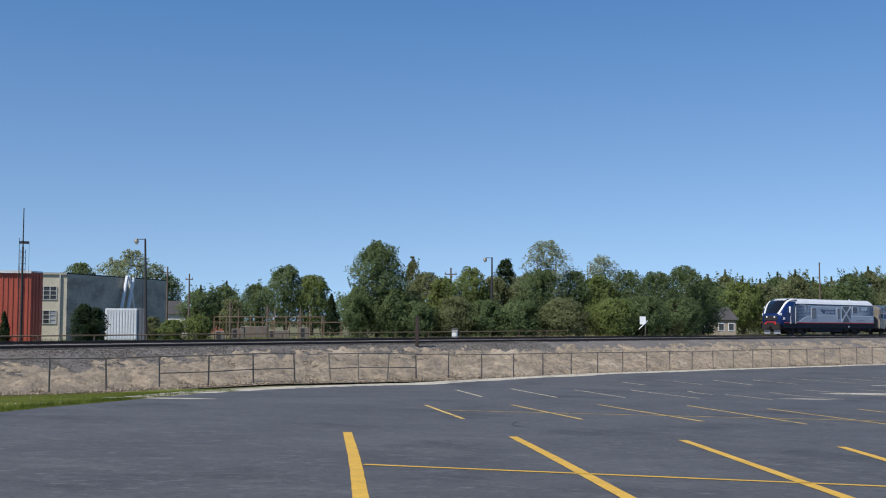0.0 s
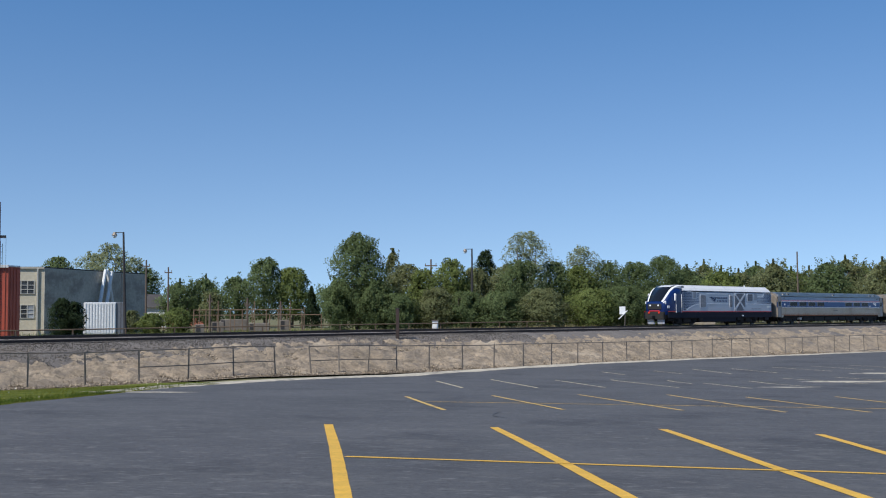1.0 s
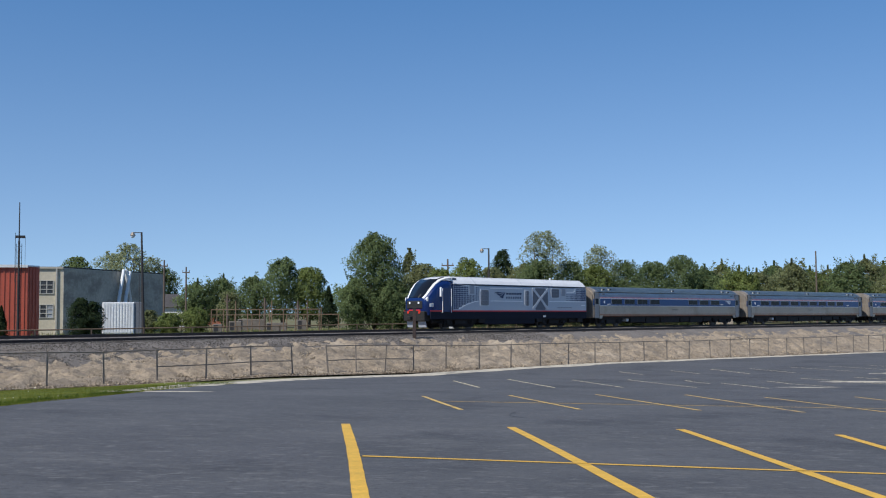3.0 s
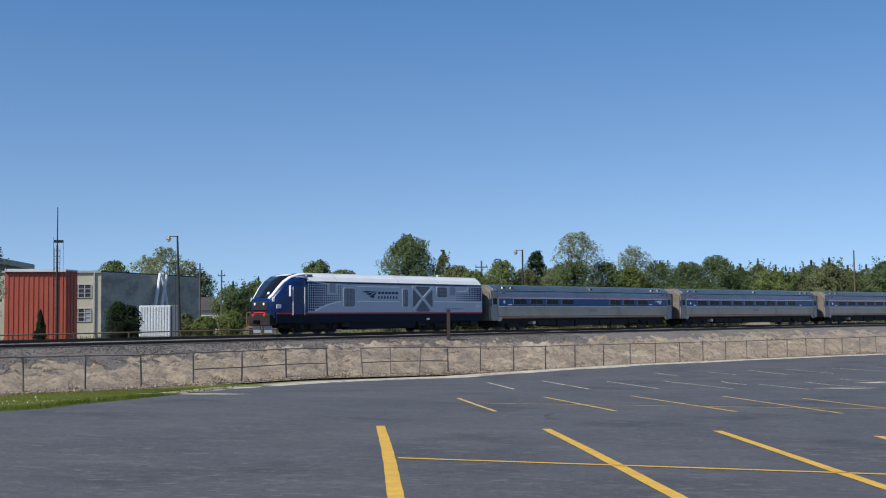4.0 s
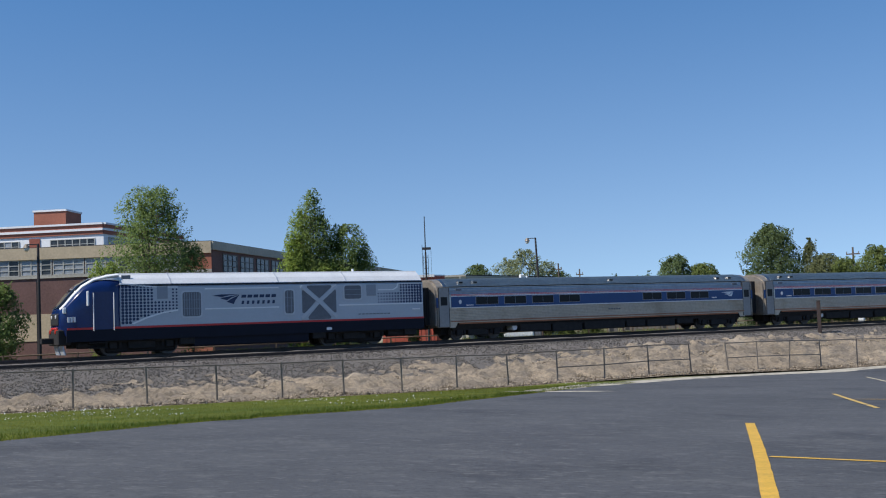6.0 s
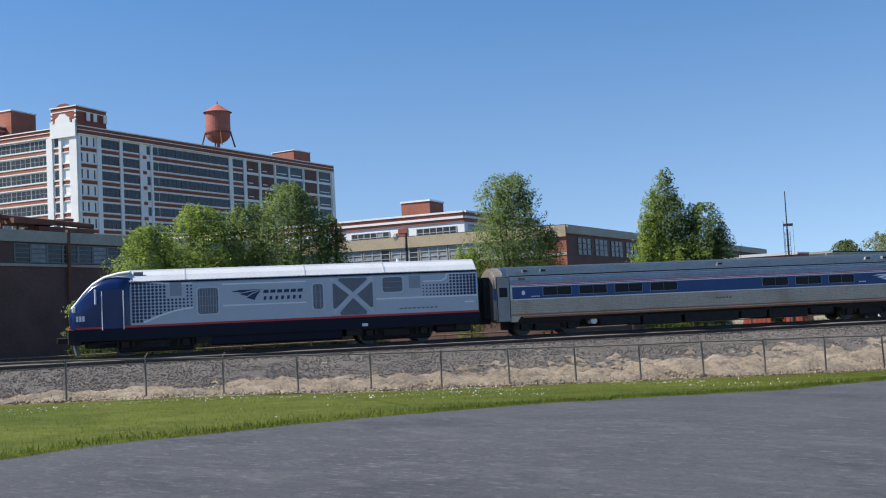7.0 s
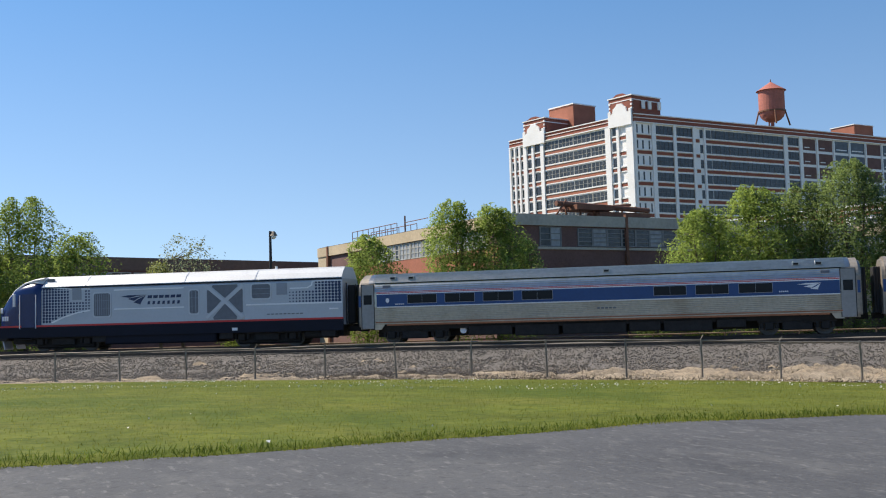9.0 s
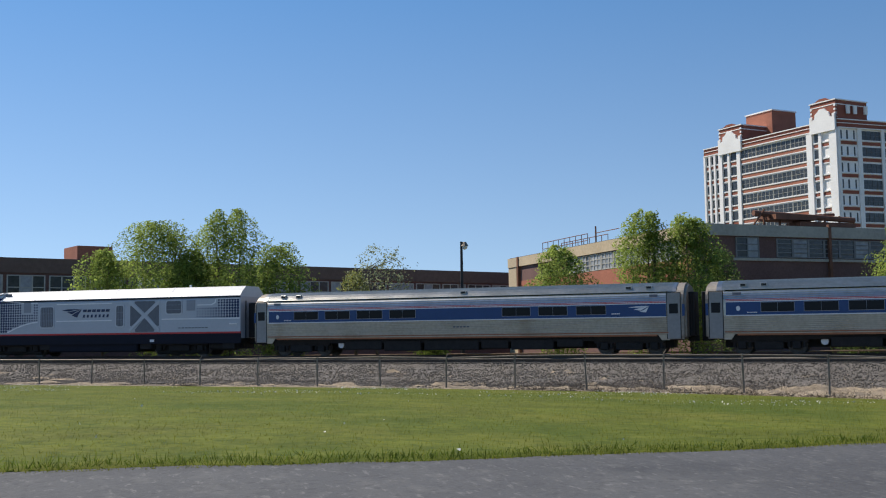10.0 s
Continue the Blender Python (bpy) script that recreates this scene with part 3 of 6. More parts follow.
    for x in (2.2, 3.2):
        for s in (-1, 1):
            part("grab_rail", tube((x, s * 1.58, 1.3), (x, s * 1.58, 3.2), 0.025, 0.025, 6), white_mat, loco)
    writing("number", 0.98, 1.56, 1.76, 2.02, 4, 1.36, 0.3, 0.0, white_mat, loco, "white fleet number")
    part("lower_white_line", prism([(4.2, 1.56), (4.9, 1.85), (5.7, 2.08), (6.5, 2.2), (6.5, 2.28), (5.7, 2.16), (4.9, 1.94), (4.1, 1.62)], 1.5), white_mat, loco)
    for s in (-1, 1):
        part("white_line", slab(7.95, 12.1, 3.28, 3.35, 1.5, side=s), white_mat, loco)
    for s in (-1, 1):
        part("white_line", slab(7.95, 12.1, 2.22, 2.29, 1.5, side=s), white_mat, loco)
    for s in (-1, 1):
        part("white_line", slab(15.7, 21.1, 2.23, 2.31, 1.5, side=s), white_mat, loco)
    part("white_line", prism([(3.55, 3.58), (3.7, 3.56), (5.4, 3.42), (6.5, 3.40), (6.5, 3.46), (5.4, 3.48), (3.8, 3.64), (3.55, 3.66)], 1.49, 0.02), white_mat, loco)
    part("white_line", prism([(18.2, 3.12), (19.15, 3.12), (19.4, 3.25), (19.45, 3.46), (21.1, 3.46), (21.1, 3.41), (19.5, 3.41), (19.46, 3.2), (19.2, 3.06), (18.2, 3.06)], 1.5), white_mat, loco)

    def dots(name, x0, x1, z0, z1, size, keep):
        bm = bmesh.new()
        x = x0
        while x < x1:
            z = z0
            while z < z1:
                if keep(x, z):
                    q = size(x)
                    prism([(x + q * a, z + q * b) for a, b in ((1, -0.45), (1, 0.45), (0.45, 1), (-0.45, 1), (-1, 0.45), (-1, -0.45), (-0.45, -1), (0.45, -1))], 1.5, 0.008, bm, both=False)
                z += 0.165
            x += 0.185
        part(name, bm, dot_mat, loco, "pattern of navy dots")["kind"] = "stuff"

    dots("dot_pattern", 3.66, 6.5, 1.66, 3.52, lambda x: 0.078 - 0.011 * (x - 3.6), lambda x, z: z > 1.45 + 0.52 * (x - 3.6) - 0.095 * (x - 3.6) ** 2 and not (5.3 < x < 6.08 and z > 2.76) and z < 3.6 - 0.06 * (x - 3.6))
    dots("dot_pattern", 18.2, 21.1, 2.38, 3.4, lambda x: 0.035 + 0.017 * (x - 18.2), lambda x, z: z < 3.0 or x > 19.5)
    part("side_panel", slab(5.41, 5.97, 2.83, 3.47, 1.5, 0.02, bevel=0.008), panel_mat, loco)
    part("side_panel", slab(17.45, 18.05, 2.76, 3.40, 1.5, 0.02, bevel=0.008), panel_mat, loco)

    def rounded(x0, x1, z0, z1, r, y, t):
        return prism([(cx + r * math.cos(a * math.pi / 8), cz + r * math.sin(a * math.pi / 8)) for cx, cz, k in ((x1 - r, z1 - r, 0), (x0 + r, z1 - r, 4), (x0 + r, z0 + r, 8), (x1 - r, z0 + r, 12)) for a in range(k, k + 5)], y, t)

    def grille(x0, x1, z0, z1, nx):
        fr = part("grille", rounded(x0 - 0.03, x1 + 0.03, z0 - 0.03, z1 + 0.03, 0.17, 1.5, 0.03), trim_grey, loco, "dark side grille with a pale rounded frame")
        part("screen", rounded(x0 + 0.05, x1 - 0.05, z0 + 0.05, z1 - 0.05, 0.13, 1.5, 0.036), vent_mat, fr)
        for k in range(1, 3):
            part("cross_bar", slab(x0 + 0.05, x1 - 0.05, z0 + (z1 - z0) * k / 3 - 0.012, z0 + (z1 - z0) * k / 3 + 0.012, 1.5, 0.041), panel_mat, fr)
        for k in range(nx):
            x = x0 + 0.08 + (x1 - x0 - 0.16) * (k + 0.5) / nx
            part("bar", slab(x - 0.018, x + 0.018, z0 + 0.08, z1 - 0.08, 1.5, 0.045), panel_mat, fr)

    grille(6.69, 7.77, 1.84, 3.20, 7)
    grille(12.4, 13.0, 1.84, 3.20, 2)
    grille(16.0, 17.14, 2.56, 3.41, 0)
    fr = part("cross_grille", slab(13.36, 15.62, 1.48, 3.46, 1.5, 0.018, bevel=0.02), loco_grey, loco, "large grille with a grey cross")
    for a, b in (((13.42, 1.62), (15.56, 3.36)), ((15.56, 1.62), (13.42, 3.36))):
        dx, dz = b[0] - a[0], b[1] - a[1]
        q = math.hypot(dx, dz)
        ox, oz = -dz / q * 0.09, dx / q * 0.09
        part("cross_arm", prism([(a[0] - ox, a[1] - oz), (b[0] - ox, b[1] - oz), (b[0] + ox, b[1] + oz), (a[0] + ox, a[1] + oz)], 1.5, 0.045 if dx > 0 else 0.049), trim_grey, fr)
    for tri in ([(13.46, 1.9), (13.46, 3.1), (13.6, 3.2), (14.3, 2.55), (13.6, 1.85)], [(15.52, 1.9), (15.52, 3.1), (15.4, 3.2), (14.7, 2.55), (15.4, 1.85)], [(13.8, 3.4), (15.2, 3.4), (15.25, 3.3), (14.5, 2.68), (13.75, 3.3)], [(13.85, 1.52), (15.15, 1.52), (15.2, 1.65), (14.5, 2.38), (13.8, 1.65)]):
        part("screen", prism(tri, 1.5, 0.028), vent_mat, fr)
    for pts in ([(8.35, 2.93), (8.8, 3.0), (9.92, 3.0), (9.3, 2.95), (8.9, 2.86)], [(8.75, 2.80), (9.1, 2.86), (9.86, 2.97), (9.4, 2.83), (9.15, 2.68)], [(9.12, 2.60), (9.4, 2.76), (9.84, 2.95), (9.62, 2.68), (9.52, 2.47)]):
        part("emblem_blade", prism(pts, 1.5, 0.02), dot_mat, loco, "dark swoosh emblem blade")
    writing("lettering", 9.95, 12.0, 2.80, 2.96, 6, 1.5, 0.25, 0.03, dot_mat, loco)
    writing("lettering", 9.95, 12.0, 2.46, 2.64, 7, 1.5, 0.55, 0.03, dot_mat, loco)
    writing("small_lettering", 16.9, 19.0, 1.70, 1.76, 9, 1.5, 0.35, 0.0, vent_mat, loco)
    for x in (20.4,):
        part("handle", slab(x, x + 0.5, 1.9, 1.98, 1.5, 0.04), white_mat, loco)
    # underside
    part("fuel_tank", box(7.3, 13.9, -1.4, 1.4, 0.30, 1.1, 0.08), sill_mat, loco, "dark fuel tank")
    for x in (6.6, 14.1, 19.9):
        part("equipment_box", box(x, x + 0.8, -1.42, 0.9, 0.45, 1.0, 0.03), under_mat, loco)
    part("hand_valve", box(11.9, 12.2, -1.45, -1.38, 0.95, 1.05), white_mat, loco)
    part("data_plate", box(14.9, 15.2, -1.54, -1.5, 0.9, 1.05), white_mat, loco)
    part("frame", box(1.2, 21.0, -1.2, 1.2, 0.85, 1.12), under_mat, loco)
    part("centre_sill", box(1.3, 20.9, -0.6, 0.6, 0.45, 0.9), under_mat, loco)
    part("traction_motor", box(2.9, 6.5, -1.0, 1.0, 0.16, 0.95, 0.08), under_mat, loco)
    part("traction_motor", box(15.0, 18.6, -1.0, 1.0, 0.16, 0.95, 0.08), under_mat, loco)
    part("air_tank", tube((1.5, -0.9, 0.62), (2.9, -0.9, 0.62), 0.2, 0.2, 12), under_mat, loco)
    part("air_tank", tube((18.9, -1.0, 0.62), (20.7, -1.0, 0.62), 0.24, 0.24, 12), under_mat, loco)
    wheels = []
    for x in (4.68, 16.76):
        fr, w = truck(x, 2.9, 0.55, loco)
        wheels += w
    bm = bmesh.new()
    for y in (-0.95, 0.95):
        add_tube(bm, (21.2, y, 1.1), (21.2, y, 3.3), 0.03, 0.03, 6)
    add_box(bm, 21.1, 21.55, -0.5, 0.5, 1.1, 3.2, 0.06)
    add_box(bm, 21.0, 21.9, -0.16, 0.16, 0.7, 1.0, 0.03)
    part("rear_gangway", bm, black_rubber, loco, "black rear gangway and coupler")
    return loco, wheels


def build_coach(windows, first):
    c = thing("passenger_coach", "fluted stainless steel coach with a blue window band" + (" and windowless middle" if first else ""), "passenger coach", group="coaches of the train")
    half = []
    z = 1.02
    while z < 2.80:
        half += [(-1.50, z), (-1.518, z + 0.02), (-1.518, z + 0.06), (-1.50, z + 0.08)]
        z += 0.094
    up = [(-1.49, 2.8), (-1.455, 3.0), (-1.38, 3.2)]
    low = mirror_profile([p for p in half if p[1] < 1.95])
    part("lower_side", extrude_profile(low, 0.9, 24.35), lower_steel, c, "dusty fluted lower side")
    rib = []
    for (ya, za), (yb, zb) in zip([(-1.505, 1.94), (-1.505, 2.7), (-1.49, 2.8), (-1.455, 3.0)], [(-1.505, 2.7), (-1.49, 2.8), (-1.455, 3.0), (-1.36, 3.22)]):
        k = max(1, round((zb - za) / 0.09)) if za > 2.65 else 1
        for j in range(k):
            f = j / k
            rib += [(ya + (yb - ya) * f, za + (zb - za) * f), (ya + (yb - ya) * (f + 0.3 / k) - 0.016, za + (zb - za) * (f + 0.3 / k))] if za > 2.65 else [(ya, za)]
    part("upper_side", extrude_profile(mirror_profile(rib), 0.9, 24.35), steel_mat, c, "fluted stainless steel upper side")
    roof = [(-1.36, 3.22), (-1.25, 3.36), (-1.05, 3.5), (-0.75, 3.63), (-0.4, 3.70)]
    part("roof", extrude_profile(mirror_profile([(-1.37, 3.2)] + roof), 0.55, 24.7), roof_steel, c, "rounded dull steel roof", smooth=False)
    bm = bmesh.new()
    for k in range(11):
        for s in (-1, 1):
            f = k / 10
            i = min(3, int(f * 4))
            g = f * 4 - i
            ya, za = roof[i]
            yb, zb = roof[i + 1]
            y, zz = ya + (yb - ya) * g, za + (zb - za) * g
            add_box(bm, 0.8, 24.5, s * y - 0.012, s * y + 0.012, zz - 0.01, zz + 0.014)
    part("roof_ribs", bm, roof_steel, c)
    for x0, x1 in ((0.0, 0.95), (24.3, 25.2)):
        e = [(-1.47, 0.78), (-1.5, 1.1), (-1.5, 2.78), (-1.44, 3.05), (-1.33, 3.25), (-1.1, 3.44), (-0.75, 3.6), (-0.35, 3.68)]
        bm = extrude_profile(mirror_profile(e), x0, x1)
        bmesh.ops.bevel(bm, geom=[ed for ed in bm.edges if abs(ed.verts[0].co.x - ed.verts[1].co.x) < 1e-6 and abs(ed.verts[0].co.x - (x0 if x0 < 1 else x1)) < 1e-6], offset=0.12, segments=2, affect="EDGES")
        part("vestibule", bm, end_steel, c, "smooth steel vestibule end")
    for x0, x1 in ((0.9, 1.5), (23.7, 24.35)):
        part("step_skirt", prism([(x0, 0.74), (x1 - (0.0 if x0 > 2 else 0.25), 0.74), (x1, 1.1), (x0, 1.1)] if x0 < 2 else [(x0 + 0.25, 0.74), (x1, 0.74), (x1, 1.1), (x0, 1.1)], 1.49, 0.0), lower_steel, c)
    # doors
    for x0 in (0.2, 24.25):
        for s in (-1, 1):
            part("door_seal", slab(x0 - 0.035, x0 + 0.695, 0.80, 3.15, 1.5, 0.016, side=s), black_rubber, c)
            d = part("door", slab(x0, x0 + 0.66, 0.80, 3.12, 1.5, 0.022, bevel=0.01, side=s), door_steel, c, "steel door with a small dark window")
            part("pane", slab(x0 + 0.1, x0 + 0.55, 2.08, 2.58, 1.5, 0.03, bevel=0.008, side=s), coach_glass, d)
    for x0 in (0.02, 25.0):
        part("end_stripe", slab(x0, x0 + 0.13, 1.95, 2.55, 1.5, 0.008), coach_blue, c)
    # bands
    for s in (-1, 1):
        part("blue_band", slab(1.02, 24.2, 1.95, 2.585, 1.505, 0.02, side=s), coach_blue, c, "blue window band")
    for s in (-1, 1):
        part("white_stripe", slab(1.02, 24.2, 1.90, 1.95, 1.505, 0.024, side=s), white_mat, c)
    for s in (-1, 1):
        part("white_stripe", slab(1.02, 24.2, 2.585, 2.635, 1.505, 0.024, side=s), white_mat, c)
    for s in (-1, 1):
        part("pale_red_stripe", slab(1.02, 24.2, 2.635, 2.675, 1.505, 0.024, side=s), red_mat, c)
    for s in (-1, 1):
        part("white_stripe", slab(1.02, 24.2, 2.675, 2.70, 1.505, 0.024, side=s), white_mat, c)
    for s in (-1, 1):
        part("pale_red_stripe", slab(1.02, 24.2, 2.70, 2.735, 1.505, 0.024, side=s), red_mat, c)
    for s in (-1, 1):
        part("brown_line", slab(0.95, 24.3, 1.10, 1.15, 1.505, 0.022, side=s), brown_sill, c)
    for s in (-1, 1):
        part("brown_sill", slab(1.55, 23.7, 0.94, 1.03, 1.49, 0.02, side=s), brown_sill, c, "rust-brown lower sill")
    for x in windows:
        for s in (-1, 1):
            w = part("window", slab(x - 0.025, x + 1.585, 2.075, 2.565, 1.505, 0.03, bevel=0.012, side=s), panel_mat, c, "dark tinted window in a thin grey frame")
            for a, b in ((x, x + 0.775), (x + 0.787, x + 1.56)):
                part("pane", slab(a, b, 2.10, 2.54, 1.505, 0.036, bevel=0.006, side=s), coach_glass, w)
    for x in (1.85, 2.85, 13.1, 22.25, 23.3):
        for s in (-1, 1):
            h = part("roof_vent", box(x - 0.17, x + 0.17, s * 1.18 - 0.09, s * 1.18 + 0.09, 3.36, 3.53, 0.015), roof_steel, c)
            part("opening", box(x - 0.12, x + 0.12, s * 1.275 - 0.02, s * 1.275 + 0.02, 3.39, 3.49), black_rubber, h)
    for x in (1.35, 23.35):
        part("marker_lamp", slab(x, x + 0.42, 2.95, 3.08, 1.44, 0.05, bevel=0.01), vent_mat, c)
    if first:
        part("logo", prism([(22.25, 2.42), (22.7, 2.48), (23.4, 2.49), (22.9, 2.4)], 1.53, 0.012, both=False), white_mat, c, "white swoosh emblem")
        part("logo", prism([(22.55, 2.32), (22.95, 2.4), (23.3, 2.47), (22.9, 2.25)], 1.53, 0.012, both=False), white_mat, c)
        part("logo", prism([(22.85, 2.2), (23.1, 2.3), (23.33, 2.45), (23.18, 2.16)], 1.53, 0.012, both=False), white_mat, c)
    writing("lettering", 2.05, 2.55, 2.04, 2.09, 5, 1.53, 0.3, 0.0, white_mat, c)
    writing("lettering", 21.4, 21.85, 2.08, 2.14, 5, 1.53, 0.3, 0.0, white_mat, c)
    part("disc_emblem", prism([(1.62 + 0.1 * math.cos(a * 0.785), 2.27 + 0.13 * math.sin(a * 0.785)) for a in range(8)], 1.53, 0.012, both=False), white_mat, c)
    writing("fleet_number", 12.6, 13.6, 1.52, 1.60, 5, 1.52, 0.35, 0.0, vent_mat, c)
    # underside
    part("underframe", box(0.6, 24.6, -1.3, 1.3, 0.72, 1.0), under_mat, c)
    part("centre_sill", box(0.8, 24.4, -0.5, 0.5, 0.34, 0.75), under_mat, c)
    for x0, x1, zz in ((5.9, 8.2, 0.34), (8.35, 10.6, 0.27), (10.8, 14.0, 0.30), (14.15, 15.7, 0.36), (15.85, 18.2, 0.30), (18.4, 19.8, 0.42)):
        part("equipment_box", box(x0, x1, -1.36, 1.2, zz, 0.86, 0.04), under_mat, c)
    part("white_tank", tube((5.6, -1.2, 0.62), (5.6, 1.0, 0.62), 0.18, 0.18, 12), white_mat, c)
    wheels = []
    for x in (3.0, 22.2):
        fr, w = truck(x, 2.6, 0.46, c)
        wheels += w
    for x0, x1 in ((-0.34, 0.02), (25.15, 25.5)):
        bm = bmesh.new()
        for k in range(3):
            a = x0 + (x1 - x0) * k / 3
            add_box(bm, a, a + 0.13, -0.62, 0.62, 0.95, 3.2, 0.03)
        part("gangway", bm, black_rubber, c, "black rubber gangway bellows")
        part("coupler", box(x0 - 0.1, x1 + 0.1, -0.14, 0.14, 0.68, 0.98, 0.02), under_mat, c)
    return c, wheels


loco, loco_wheels = build_loco()
coaches = [build_coach((2.72, 4.74, 6.77, 8.80, 15.44, 17.47, 19.53), True), build_coach([2.72 + 2.03 * k for k in range(9)], False)]
third = copy_thing(coaches[1][0], Matrix.Identity(4))
coaches.append((third, [(o, o.location.x, o.location.z) for o in third.children if o.name.startswith("wheelset")]))


def on_track(s_front, b0, b1):
    """Pose of a vehicle whose front stands at s_front along the line; it rides on the line at b0 and b1 behind its front. x runs backwards."""
    ua, ub = s_front - b0, s_front - b1
    pa = Vector((*uv(ua, -1.5), rail_z(ua)))
    pb = Vector((*uv(ub, -1.5), rail_z(ub)))
    x = (pb - pa).normalized()
    y = Vector((0, 0, 1)).cross(x).normalized()
    m = Matrix((x, y, x.cross(y))).transposed().to_4x4()
    m.translation = pa - x * b0
    return m


TRAIN = [(0, -121.2), (2.5, -76.2), (4.5, -39.9), (5.2, -27.3), (6.5, -3.9), (7.5, 13.8), (8.5, 31.7), (9.0, 40.5), (10.0, 58.5)]


def train_s(t):
    return lerp_table(TRAIN, t)


def motions():
    ts = [k * 0.25 for k in range(41)]
    walk(loco, [(t, on_track(train_s(t), 4.68, 16.76)) for t in ts])
    for k, (c, wheels) in enumerate(coaches):
        walk(c, [(t, on_track(train_s(t) - 22.05 - 26.2 * k, 3.0, 22.2)) for t in ts])
    fine = [k / 30 for k in range(301)]
    for wheels in [loco_wheels] + [w for c, w in coaches]:
        for ob, x, r in wheels:
            walk(ob, [(t, pose(x, 0, r, 0, -math.degrees(17.95 * t / r) % 360, 0)) for t in fine])


# ---- buildings ----
brick_mat = mat("red_brick", (0.27, 0.085, 0.055), 0.88, var=0.25, scale=0.5, fine=7, bump=0.2)
orange_brick = mat("orange_brick", (0.36, 0.13, 0.08), 0.88, var=0.22, scale=0.5, fine=7, bump=0.2)
dark_brick = mat("dark_red_brick", (0.155, 0.085, 0.075), 0.9, var=0.3, scale=0.5, fine=7, bump=0.2)
white_terracotta = mat("white_terracotta", (0.83, 0.82, 0.80), 0.6, var=0.1, scale=0.3, fine=4)
cream_mat = mat("cream_concrete", (0.50, 0.40, 0.27), 0.9, var=0.18, scale=0.5, fine=5)
grey_conc = mat("grey_concrete", (0.42, 0.39, 0.33), 0.9, var=0.2, scale=0.3, fine=4)
pane_mat = mat("dusty_factory_glass", (0.045, 0.05, 0.055), 0.25, var=0.6, scale=0.6, fine=3)
pale_pane = mat("faded_window_panels", (0.30, 0.32, 0.34), 0.5, var=0.4, scale=0.6, fine=3)
frame_mat = mat("weathered_window_frames", (0.42, 0.41, 0.37), 0.7, var=0.2)
worn_frame = mat("grimy_window_frames", (0.2, 0.2, 0.2), 0.7, var=0.3)
dark_frame = mat("dark_window_frames", (0.12, 0.12, 0.12), 0.6)
roof_tar = mat("dark_roofing", (0.06, 0.055, 0.055), 0.9, var=0.3, scale=0.3, fine=4)
rust_mat = mat("rusty_steel", (0.20, 0.09, 0.055), 0.8, 0.2, var=0.35, scale=1, fine=9)
tank_mat = mat("faded_red_tank", (0.40, 0.13, 0.095), 0.75, var=0.25, scale=0.4, fine=3)
red_metal = mat("red_corrugated_metal", (0.42, 0.09, 0.055), 0.55, var=0.15, scale=0.5, fine=5)
white_metal = mat("white_corrugated_metal", (0.72, 0.73, 0.73), 0.5, var=0.12, scale=0.6, fine=5)
BOXF = [(0, 3, 2, 1), (4, 5, 6, 7), (0, 1, 5, 4), (1, 2, 6, 5), (2, 3, 7, 6), (3, 0, 4, 7)]


def boxes_ob(name, M, specs, material, parent, label=""):
    """One mesh of boxes (x0, x1, y0, y1, z0, z1) in the wall space M."""
    verts, faces = [], []
    for x0, x1, y0, y1, z0, z1 in specs:
        b = len(verts)
        verts += [M @ Vector(p) for p in ((x0, y0, z0), (x1, y0, z0), (x1, y1, z0), (x0, y1, z0), (x0, y0, z1), (x1, y0, z1), (x1, y1, z1), (x0, y1, z1))]
        faces += [tuple(b + k for k in f) for f in BOXF]
    return mesh_ob(name, verts, faces, material, parent, label)


